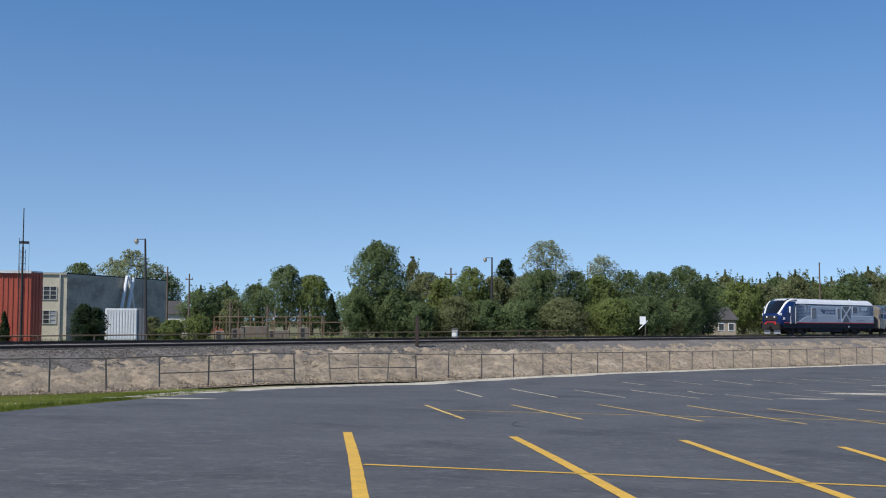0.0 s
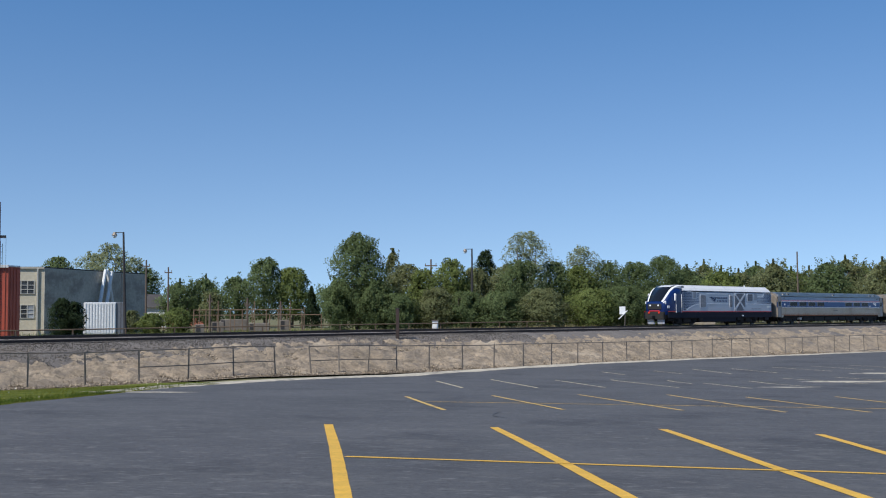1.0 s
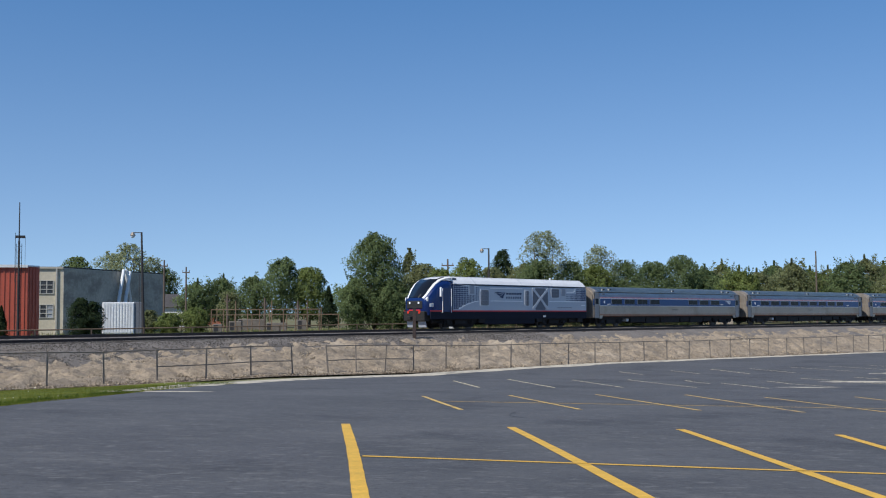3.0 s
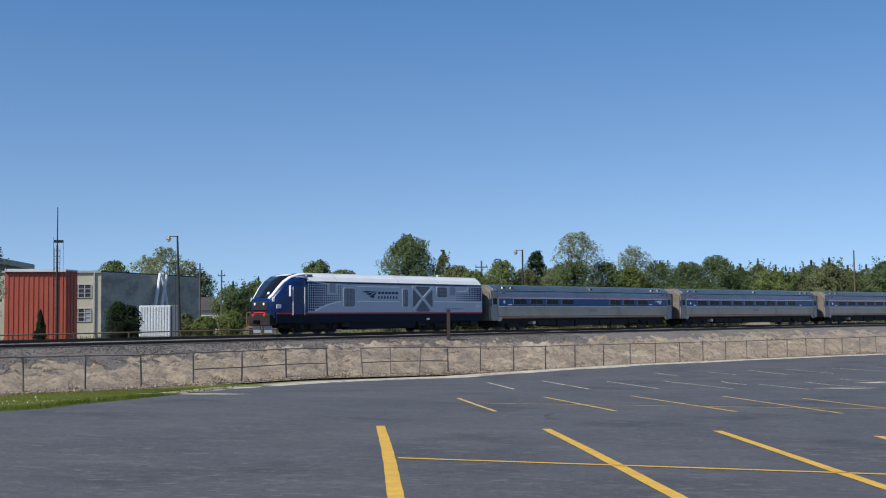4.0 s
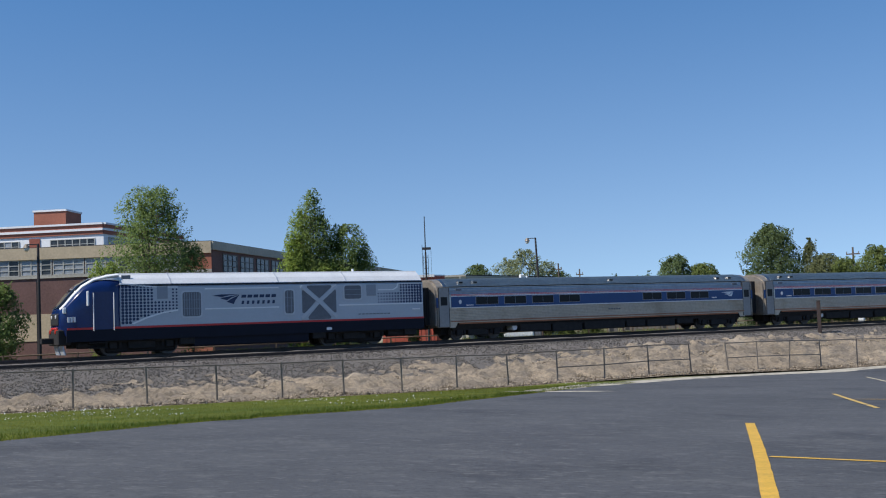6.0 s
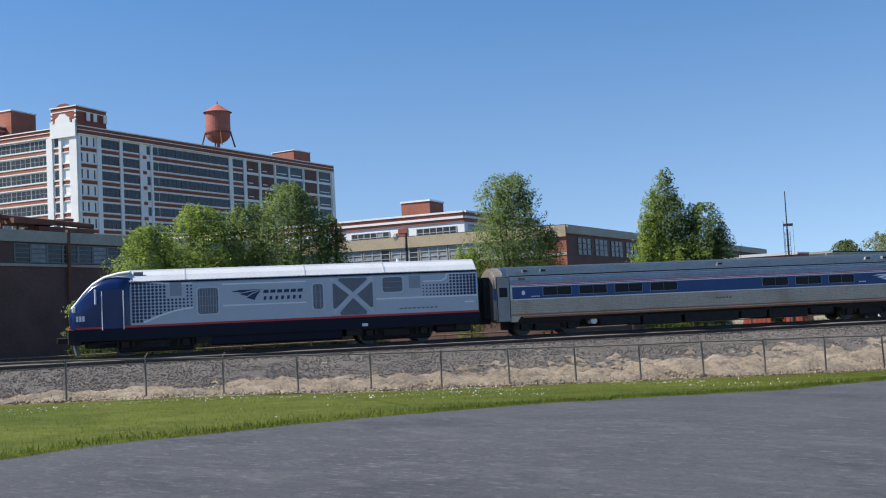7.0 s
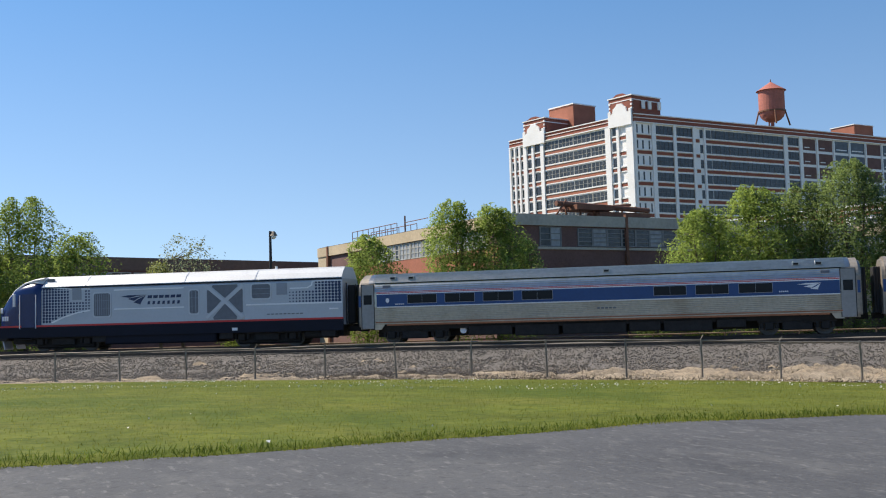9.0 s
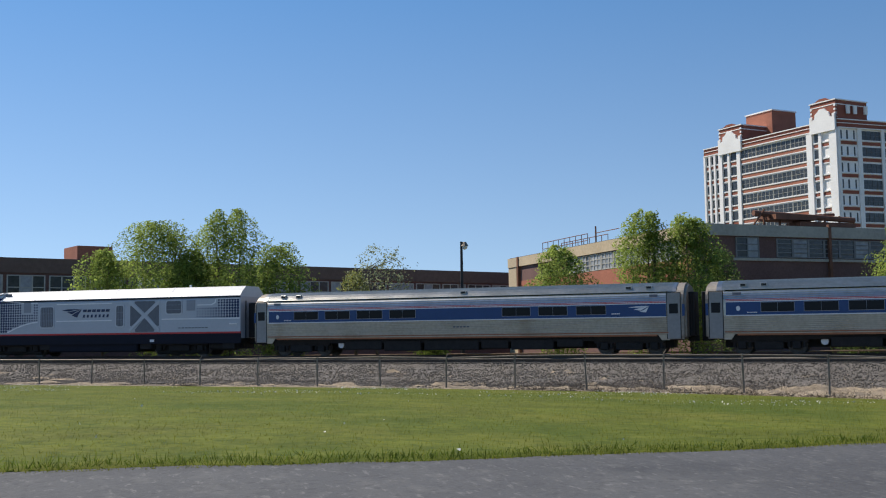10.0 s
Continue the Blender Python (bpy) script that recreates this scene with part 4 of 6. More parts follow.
class Walls:
    """A building with a corner at a bearing and distance; its left wall runs along bearing ang_l, its right one along ang_r. Wall space: x to the right, y inwards."""

    def __init__(self, name, label, az, d, ang_l, len_l, ang_r, len_r, z0, z1, material, roof=None):
        self.ob = thing(name, label, "building")
        c = P(az, d)
        l, r = P(ang_l, 1), P(ang_r, 1)
        self.len_l, self.len_r = len_l, len_r

        def space(o, x):
            y = Vector((0, 0, 1)).cross(x)
            m = Matrix((x, y, Vector((0, 0, 1)))).transposed().to_4x4()
            m.translation = o
            return m
        self.R = space(c, r.normalized())
        self.L = space(c + l * len_l, -l.normalized())
        q = [c, c + r * len_r, c + r * len_r + l * len_l, c + l * len_l]
        vs = [(p.x, p.y, z0) for p in q] + [(p.x, p.y, z1) for p in q]
        mesh_ob("wall", vs, [(0, 1, 5, 4), (1, 2, 6, 5), (2, 3, 7, 6), (3, 0, 4, 7), (3, 2, 1, 0)], material, self.ob)
        q2 = [(p.x, p.y, z) for z in (z1 - 0.02, z1 + 0.12) for p in q]
        mesh_ob("roof", q2, [(0, 1, 5, 4), (1, 2, 6, 5), (2, 3, 7, 6), (3, 0, 4, 7), (4, 5, 6, 7), (3, 2, 1, 0)], roof or roof_tar, self.ob)

    def put(self, side, name, specs, material, label=""):
        """side 'l' measures x from the corner to the left, 'r' to the right."""
        if side == "l":
            specs = [(self.len_l - b, self.len_l - a, *rest) for a, b, *rest in specs]
        return boxes_ob(name, self.L if side == "l" else self.R, specs, material, self.ob, label)

    def lattice(self, side, name, a, b, z0, z1, nx, nz, material, bar=0.05):
        """A window frame in one piece: bars round the edge and between nx panes across and nz + 1 panes up."""
        if side == "l":
            a, b = self.len_l - b, self.len_l - a
        M = self.L if side == "l" else self.R
        xs = [q for k in range(nx + 1) for q in (a + (b - a) * k / nx - bar, a + (b - a) * k / nx + bar)]
        zs = [q for k in range(nz + 2) for q in (z0 + (z1 - z0) * k / (nz + 1) - bar * 0.7, z0 + (z1 - z0) * k / (nz + 1) + bar * 0.7)]
        m, n = len(xs), len(zs)
        verts = [M @ Vector((x, y, z)) for y in (-0.08, 0.03) for z in zs for x in xs]
        faces = []

        def solid(i, j):
            return 0 <= i < m - 1 and 0 <= j < n - 1 and (i % 2 == 0 or j % 2 == 0)
        for j in range(n - 1):
            for i in range(m - 1):
                if not solid(i, j):
                    continue
                p = [j * m + i, j * m + i + 1, (j + 1) * m + i + 1, (j + 1) * m + i]
                q = [k + m * n for k in p]
                faces += [tuple(p), tuple(q[::-1])]
                for k, (di, dj) in enumerate(((0, -1), (1, 0), (0, 1), (-1, 0))):
                    if not solid(i + di, j + dj):
                        faces.append((p[k], q[k], q[(k + 1) % 4], p[(k + 1) % 4]))
        return mesh_ob(name, verts, faces, material, self.ob)

    def window(self, side, a, b, z0, z1, glass, mull=2, rail=1, bars=None):
        """A window: frame with panes of its own."""
        w = self.lattice(side, "window", a, b, z0, z1, mull, rail, bars or frame_mat)
        for k in range(mull):
            g = glass if random.random() < 0.8 else (pale_pane if glass is pane_mat else pane_mat)
            s = self.put(side, "pane", [(a + (b - a) * k / mull + 0.03, a + (b - a) * (k + 1) / mull - 0.03, -0.03, 0.02, z0 - 0.02, z1 + 0.02)], g)
            s.parent = w


# the tall factory with white piers and brick bands
tower = Walls("factory", "nine-storey factory with white piers and red brick bands", 57.2, 255, 105.2, 43.5, 8.7, 97.1, -1, 48.3, white_terracotta)
TOP, STEP, ROWS = 48.6, 3.7, 9
for side, length in (("l", 43.5), ("r", 97.1)):
    tower.put(side, "brick_parapet", [(0, length, -0.25, 0.1, TOP - 1.75, TOP - 0.9)], brick_mat)
    tower.put(side, "brick_parapet", [(0, length, -0.22, 0.1, TOP - 0.75, TOP - 0.1)], brick_mat)
    tower.put(side, "cornice", [(0, length, -0.5, 0.1, TOP - 2.0, TOP - 1.75), (0, length, -0.4, 0.1, TOP - 0.9, TOP - 0.75), (0, length, -0.45, 0.6, TOP - 0.1, TOP + 0.12)], white_terracotta, "white stone cornice")
lw = [(5.4, 6.7, 1), (8.9, 13.8, 1), (14.0, 19.8, 1), (20.0, 25.0, 1), (25.2, 30.2, 1), (31.7, 33.9, 1), (34.9, 36.6, 1), (38.1, 39.1, 1), (39.9, 40.9, 1), (41.7, 42.7, 1)]
lsp = [(2.5, 6.9), (8.9, 30.2), (31.7, 33.9), (34.9, 36.6), (38.0, 42.8)]
rw = [(0.8, 1.2), (2.4, 2.9), (4.4, 4.8), (6.6, 12.0), (13.1, 18.3), (20.9, 21.9), (22.8, 24.6), (24.8, 30.7), (30.9, 37.0), (37.2, 42.7), (42.9, 49.9), (51.5, 55.7)]
rsp = [(0.6, 5.2), (6.6, 12.0), (13.1, 18.3), (19.3, 20.7), (22.7, 49.9), (51.5, 55.7)]
for k in range(ROWS):
    zt = TOP - 2.35 - STEP * k
    zb = zt - 2.05
    for a, b, n in lw:
        w = tower.put("l", "window", [(a, b, -0.02, 0.1, zb, zt)], pane_mat)
        if b - a > 3:
            s = tower.lattice("l", "mullions", a, b, zb, zt, 4, 1, frame_mat, 0.045)
            s.parent = w
    for a, b in lsp:
        tower.put("l", "brick_band", [(a, b, -0.12, 0.1, zb - 1.15, zb - 0.42)], orange_brick if b - a > 9 else brick_mat)
        tower.put("l", "sill", [(a, b, -0.25, 0.1, zb - 0.3, zb), (a, b, -0.2, 0.1, zb - 1.4, zb - 1.15)], white_terracotta)
    for a, b in rw:
        w = tower.put("r", "window", [(a, b, -0.02, 0.1, zb, zt)], pane_mat)
        if b - a > 3:
            s = tower.lattice("r", "mullions", a, b, zb, zt, 4, 1, dark_frame, 0.045)
            s.parent = w
    for a, b in rsp:
        tower.put("r", "brick_band", [(a, b, -0.12, 0.1, zb - 1.15, zb - 0.42)], brick_mat)
        tower.put("r", "sill", [(a, b, -0.25, 0.1, zb - 0.3, zb)], white_terracotta)
    for j, (a, b) in enumerate(((57.3, 62.2), (63.2, 68.8), (69.7, 75.2), (76.0, 81.8), (82.6, 88.6), (89.4, 95.4))):
        blind = j in (0, 1, 4) and k < 3
        w = tower.put("r", "window", [(a, b, -0.03, 0.1, zt - 2.9, zt + 0.1)], dark_brick if blind else pane_mat)
        if j != 4:
            s = tower.put("r", "white_strip", [(a + 0.7, a + 2.6 if j < 2 else b - 0.7, -0.08, 0, zt - 2.3, zt - 2.05)], white_terracotta)
            s.parent = w
for a, b in ((0, 2.1), (4.4, 5.2), (7.1, 8.8), (30.3, 31.5), (34.0, 34.8), (36.7, 38.0), (39.2, 39.8), (41.0, 41.6), (42.9, 43.5)):
    tower.put("l", "pier", [(a, b, -0.45, 0.1, 5, TOP - 1.95)], white_terracotta)
for a, b in ((0, 0.5), (5.3, 6.5), (12.1, 13.0), (18.4, 19.2), (22.0, 22.6), (50.0, 51.4), (55.8, 57.0), (62.4, 63.0), (69.0, 69.5), (75.4, 75.8), (82.0, 82.4), (88.8, 89.2), (95.7, 97.1)):
    tower.put("r", "pier", [(a, b, -0.35, 0.1, 5, TOP - 1.95)], white_terracotta)


def turret(side, a, b, depth, z1, label):
    n = tower.put(side, "turret", [(a, b, -0.3, depth, TOP - 0.2, z1)], brick_mat, label)
    for nm, sp, m in (("coping", [(a - 0.2, b + 0.2, -0.5, depth + 0.2, z1, z1 + 0.25), (a - 0.05, b + 0.05, -0.38, depth, z1 - 1.0, z1 - 0.8)], white_terracotta), ("quoins", [(q, q + 0.5, -0.36, 0.2, TOP + 0.3 + 0.9 * j, TOP + 0.75 + 0.9 * j) for q in (a, b - 0.5) for j in range(4)], white_terracotta)):
        s = tower.put(side, nm, sp, m)
        s.parent = n
    mid, w = (a + b) / 2, (b - a) / 2
    def gable(name, outline, y0, y1, m, label=""):
        x_mid = tower.len_l - mid
        pts = [(x_mid + f * w, z) for f, z in outline + [(-f, z) for f, z in reversed(outline)]]
        k = len(pts)
        vs = [tower.L @ Vector((x, y, z)) for y in (y0, y1) for x, z in pts]
        fs = [tuple(range(k)), tuple(range(2 * k - 1, k - 1, -1))] + [(j, j + k, (j + 1) % k + k, (j + 1) % k) for j in range(k)]
        ob = mesh_ob(name, vs, fs, m, tower.ob, label)
        ob.parent = n
    gable("gable_ornament", [(1.0, TOP - 2.4), (1.0, TOP + 1.4), (0.8, TOP + 1.4), (0.8, TOP + 0.6), (0.6, TOP + 0.9), (0.55, TOP + 1.9), (0.35, TOP + 2.3), (0.2, TOP + 2.9)], -0.75, 0.0, white_terracotta, "white stepped gable ornament")
    gable("peak", [(0.9, z1 + 0.2), (0.55, z1 + 0.35), (0.25, z1 + 0.85)], -0.5, 0.1, brick_mat)


turret("l", 0, 7.3, 9.6, 53.0, "brick corner turret with a white gable")
turret("l", 29.6, 37.6, 9.0, 52.6, "brick turret with a white gable")
for q in (2.6, 4.6, 7.6):
    tower.put("r", "turret_window", [(q, q + 0.9, -0.36, 0, 50.0, 51.9)], white_terracotta)
tower.put("l", "stair_hut", [(27.5, 36.5, 8, 16, TOP, 56.6)], orange_brick, "orange brick stair hut on the roof")
tower.put("l", "hut_coping", [(27.3, 36.7, 7.8, 16.2, 56.6, 56.9)], white_terracotta)
tower.put("r", "lift_hut", [(86, 94, 6, 14, TOP, 53.0)], orange_brick, "orange brick lift hut on the roof")
tower.put("r", "hut_coping", [(85.8, 94.2, 5.8, 14.2, 53.0, 53.2)], white_terracotta)

# water tank on the factory roof
tk = thing("water_tank", "faded red riveted water tank on dark legs above the roof", "water tank", Matrix.Translation(P(50.24, 285, 0)))
part("tank_body", tube((0, 0, 51.9), (0, 0, 57.3), 3.2, 3.2, 28), tank_mat, tk, smooth=False)
bm = bmesh.new()
rings = []
for k in range(7):
    a = k / 6 * math.pi / 2
    r, z = 3.2 * math.cos(a) + 0.01, 51.9 - 2.6 * math.sin(a)
    rings.append([bm.verts.new((r * math.cos(j * math.tau / 28), r * math.sin(j * math.tau / 28), z)) for j in range(28)])
for a, b in zip(rings, rings[1:]):
    for j in range(28):
        bm.faces.new((a[j], a[(j + 1) % 28], b[(j + 1) % 28], b[j]))
bmesh.ops.recalc_face_normals(bm, faces=bm.faces)
part("tank_bowl", bm, tank_mat, tk, smooth=True)
part("tank_roof", tube((0, 0, 57.3), (0, 0, 59.6), 3.7, 0.15, 28), tank_mat, tk, "faded conical tank roof")
part("finial", tube((0, 0, 59.5), (0, 0, 60.3), 0.18, 0.1), rust_mat, tk)
part("hoop", tube((0, 0, 51.8), (0, 0, 52.2), 3.45, 3.45, 28), rust_mat, tk)
for k in range(4):
    a = math.pi / 4 + k * math.pi / 2 + 0.3
    part("leg", tube((3.3 * math.cos(a), 3.3 * math.sin(a), 52), (4.3 * math.cos(a), 4.3 * math.sin(a), 48.4), 0.2, 0.22), rust_mat, tk)
part("riser_pipe", tube((0, 0, 48.4), (0, 0, 49.6), 0.45, 0.45), tank_mat, tk)

# the white-banded building behind the low works
mid = Walls("office_building", "low building with white piers, brick bands and long windows", 37.6, 124, 105, 60, 9, 20, -1, 13.3, white_terracotta)
for side, n in (("l", 60), ("r", 20)):
    mid.put(side, "brick_band", [(0, n, -0.15, 0.1, 12.95, 13.35)], orange_brick)
    mid.put(side, "brick_band", [(0, n, -0.12, 0.1, 12.3, 12.7)], orange_brick)
    mid.put(side, "coping", [(0, n, -0.3, 0.3, 13.35, 13.55), (0, n, -0.25, 0.1, 12.7, 12.95)], white_terracotta)
for a in (1.0, 9.6, 18.0, 27.0, 36.0, 45.0):
    mid.window("l", a, a + 5.0, 10.75, 11.85, pane_mat, 6)
    mid.put("l", "brick_band", [(a, a + 5, -0.1, 0.1, 10.1, 10.6)], brick_mat)
    mid.put("l", "brick_panel", [(a + 6.2, a + 7.4, -0.1, 0.1, 10.2, 12.1)], brick_mat)
mid.window("r", 1, 6, 10.6, 12.0, pane_mat, 4)
mid.put("l", "roof_hut", [(4.9, 8.6, 1.5, 5.5, 13.3, 15.2)], orange_brick, "orange brick hut on the roof")
mid.put("l", "hut_coping", [(4.8, 8.7, 1.4, 5.6, 15.2, 15.4)], white_terracotta)

# the long low works with a brick corner
low = Walls("factory_annex", "long two-storey brick works with cream fascia and broken windows", 32.3, 100, 110.5, 62, 9.3, 77, -1, 9.3, dark_brick)
low.put("l", "fascia", [(0, 62, -0.2, 0.1, 8.3, 9.35)], cream_mat, "cream concrete fascia")
low.put("r", "fascia", [(0, 77, -0.2, 0.1, 8.6, 9.35)], grey_conc)
low.put("l", "corner_pier", [(0, 2.4, -0.06, 0.1, -1, 8.3)], orange_brick)
for k in range(20):
    a = 2.8 + k * 2.9
    low.window("l", a, a + 2.7, 6.9, 8.25, pale_pane, 3, 2)
for k in range(17):
    a = 2.6 + k * 4.3
    low.window("r", a, a + 3.4, 6.7, 8.3, pane_mat, 3, 2, dark_frame)
low.put("l", "sill", [(0, 62, -0.1, 0.1, 6.6, 6.85)], grey_conc)
low.put("l", "pale_band", [(2.4, 62, -0.06, 0.1, 1.0, 3.4)], cream_mat)

# the dark brick works beside the line
dark = Walls("brick_works", "two-storey dark brick works with cream fascia and grimy windows", 64.5, 80, 96.5, 34, 10.2, 58, -1, 9.2, dark_brick)
dark.put("l", "fascia", [(0, 34, -0.2, 0.1, 8.35, 9.25)], cream_mat, "cream concrete fascia")
dark.put("r", "fascia", [(0, 58, -0.2, 0.1, 8.55, 9.4)], grey_conc)
dark.put("l", "brick_face", [(0, 34, -0.05, 0.1, 4.2, 6.9)], orange_brick)
dark.put("l", "white_band", [(0, 30, -0.08, 0.1, 1.2, 2.9)], white_terracotta)
dark.put("l", "cream_band", [(0, 30, -0.07, 0.1, 2.9, 4.2)], cream_mat)
dark.put("l", "corner_pier", [(32, 34, -0.12, 0.1, -1, 8.35)], cream_mat)
dark.put("l", "drain_pipe", [(31.2, 31.5, -0.3, 0, -1, 9.3)], rust_mat)
for k in range(9):
    a = 1.4 + k * 2.1
    dark.window("l", a, a + 1.9, 6.95, 8.25, pale_pane, 3, 2)
dark.window("r", 3.9, 5.9, 7.0, 8.45, pane_mat, 2, 2, worn_frame)
for a, n in ((7.6, 8), (21.0, 8), (35.0, 8)):
    for k in range(n):
        dark.window("r", a + k * 1.5, a + k * 1.5 + 1.4, 7.05, 8.4, pale_pane if k in (0, 1, 7) else pane_mat, 1, 3, worn_frame)
dark.put("r", "sill", [(3.6, 50, -0.12, 0.1, 6.75, 6.95)], grey_conc)
dark.put("r", "drain_pipe", [(12.4, 12.65, -0.25, 0, -1, 9.6)], rust_mat)
pp = bmesh.new()
for k in range(6):
    add_tube(pp, (9 + k * 1.5, 3, 9.2), (9 + k * 1.5, 3, 10.7), 0.09, 0.09, 6)
add_tube(pp, (8, 3, 10.7), (18, 3, 10.4), 0.22, 0.22, 8)
add_tube(pp, (9, 3.6, 10.2), (16.5, 3.6, 10.9), 0.12, 0.12, 8)
add_box(pp, 9.5, 13.5, 2.2, 4.4, 10.2, 10.6)
add_box(pp, 12.0, 17.6, 2.4, 4.0, 9.75, 10.1)
for k in range(5):
    add_tube(pp, (7.5 + k * 0.35, 2.8, 9.2 + k * 0.3), (8.0 + k * 0.35, 3.6, 9.2 + k * 0.3), 0.05, 0.05, 6)
add_tube(pp, (7.3, 2.8, 9.2), (8.9, 2.8, 11.0), 0.07, 0.07, 6)
add_tube(pp, (7.9, 3.6, 9.2), (9.5, 3.6, 11.0), 0.07, 0.07, 6)
bmesh.ops.transform(pp, matrix=dark.R, verts=pp.verts)
part("roof_pipework", pp, rust_mat, dark.ob, "rusty rooftop pipes and ladder")
cg = bmesh.new()
for k in range(9):
    x = 6.0 + k * 1.2
    add_tube(cg, (x, 1.0, 9.2), (x, 1.0, 10.4), 0.035, 0.035, 6)
    add_tube(cg, (x, 3.0, 9.2), (x, 3.0, 10.4), 0.035, 0.035, 6)
for z in (9.8, 10.4):
    for y in (1.0, 3.0):
        add_tube(cg, (6.0, y, z), (15.6, y, z), 0.035, 0.035, 6)
add_tube(cg, (16.2, 1.5, 9.2), (16.2, 1.5, 11.0), 0.08, 0.08, 6)
add_tube(cg, (16.2, 1.5, 10.4), (20.5, 1.5, 10.4), 0.035, 0.035, 6)
bmesh.ops.transform(cg, matrix=dark.L, verts=cg.verts)
part("roof_railing", cg, rust_mat, dark.ob, "thin steel rooftop railing")

# the far dark works
far = Walls("long_workshop", "long low dark brick workshop with a strip of windows", 73.5, 118, 204, 78, 114, 25, -1, 8.2, dark_brick)
far.put("l", "fascia", [(0, 75, -0.15, 0.1, 7.1, 8.3)], mat("brown_fascia", (0.15, 0.10, 0.08), 0.9))
for k in range(22):
    a = 0.6 + k * 3.3
    far.window("l", a, a + 2.9, 5.0, 6.9, pane_mat if k % 4 else pale_pane, 3, 1)
far.put("l", "white_pier", [(42 + q, 42.35 + q, -0.2, 0.1, 4.9, 7.1) for q in (0, 12)], white_terracotta)
far.put("l", "chimney_block", [(44.0, 47.0, 1.5, 5, 8.2, 9.6)], orange_brick, "brick chimney block")
far.put("l", "pale_strip", [(20, 60, -0.1, 0.1, 1.8, 3.4)], grey_conc)

# red shed, cream building, white container, houses
shed = Walls("red_shed", "red corrugated metal shed with a pale roof edge", 20.78, 105, 108, 5.2, -18, 1.6, -1, 5.7, red_metal, white_metal)
shed.put("l", "rib", [(0.25 + 0.42 * k, 0.33 + 0.42 * k, -0.05, 0.02, -1, 5.6) for k in range(12)], red_metal)
shed.put("r", "rib", [(0.25 + 0.42 * k, 0.33 + 0.42 * k, -0.05, 0.02, -1, 5.6) for k in range(3)], red_metal)
shed.put("l", "roof_trim", [(0, 5.2, -0.2, 0.2, 5.6, 5.85)], white_metal)
crm = Walls("cream_building", "two-storey cream concrete building with gridded windows", 19.13, 125, 106, 12, -14, 22, -1, 6.4, mat("cream_wall", (0.52, 0.47, 0.36), 0.9, var=0.15, scale=0.4, fine=4))
# base darkened to carry this wall's shade; the stains are its own
side_wall_mat = mat("shaded_stained_wall", (0.42, 0.39, 0.33), 0.9, var=0.3, scale=0.25, fine=3)
wear(side_wall_mat, 0.5, 0.5, 0.50, 0.62, (0.22, 0.20, 0.175), 0.7)
crm.put("r", "side_wall", [(0, 22, -0.05, 0.1, -1, 6.3)], side_wall_mat, "weathered pale side wall with shade in its colour")
crm.put("l", "roof_edge", [(0, 12, -0.15, 0.1, 6.3, 6.5)], grey_conc)
for z in (1.0, 3.6):
    crm.window("l", 1.0, 3.0, z, z + 1.4, pane_mat, 3, 2)
    crm.window("l", 3.6, 5.6, z, z + 1.4, pane_mat, 3, 2)
crm.put("l", "drain_pipe", [(0.6, 0.75, -0.2, 0, -1, 6.3)], frame_mat)
for a, b in (((10.0, -0.6, 1.6), (11.5, -0.6, 6.6)), ((13.6, -0.6, 1.0), (11.9, -0.6, 6.6)), ((11.3, -0.9, 2.6), (12.4, -0.9, 6.4))):
    ch = bmesh.new()
    add_tube(ch, a, b, 0.22, 0.2, 8)
    bmesh.ops.transform(ch, matrix=crm.R, verts=ch.verts)
    part("white_duct", ch, white_metal, crm.ob, "white metal duct on the side wall")

cont = thing("storage_container", "white corrugated steel storage container", "container", frame_at(17.25, 108, -0.6, -72))
part("body", box(0, 2.9, 0, 2.4, 0.1, 3.1, 0.03), white_metal, cont)
for k in range(11):
    part("rib", box(0.1 + 0.26 * k, 0.2 + 0.26 * k, -0.05, 0.02, 0.2, 3.0), white_metal, cont)
part("dark_end", box(2.9, 3.6, 0.1, 2.3, 0.1, 3.1, 0.03), vent_mat, cont)


def house(az, d, face, w, deep, eave, ridge, wall_m, label):
    h = thing("house", label, "house", frame_at(az, d, -1.0, face))
    part("wall", box(0, w, 0, deep, 0, eave), wall_m, h)
    bm = bmesh.new()
    pts = [(-0.4, -0.4, eave), (w + 0.4, -0.4, eave), (w + 0.4, deep + 0.4, eave), (-0.4, deep + 0.4, eave), (w * 0.15, deep / 2, ridge), (w * 0.85, deep / 2, ridge)]
    v = [bm.verts.new(p) for p in pts]
    for f in ((0, 1, 5, 4), (1, 2, 5), (2, 3, 4, 5), (3, 0, 4), (3, 2, 1, 0)):
        bm.faces.new([v[k] for k in f])
    part("roof", bm, roof_tar, h, "dark shingled roof")
    for q in (0.2, 0.55, 0.8):
        wn_ = part("window", box(w * q, w * q + 0.9, -0.06, 0.02, 0.9, 2.1), white_metal, h)
        part("pane", box(w * q + 0.08, w * q + 0.82, -0.09, 0, 0.98, 2.02), pane_mat, wn_)
    return h


house(15.3, 185, -80, 6.5, 7, 3.4, 5.6, mat("pale_siding", (0.6, 0.6, 0.58), 0.7), "small pale house with a dark hipped roof")
house(13.4, 215, -80, 8, 7, 3.2, 5.0, orange_brick, "small brick house with a dark roof")
house(-13.0, 175, -100, 6, 6, 2.6, 4.6, mat("tan_siding", (0.27, 0.23, 0.18), 0.8), "tan house half hidden by trees")
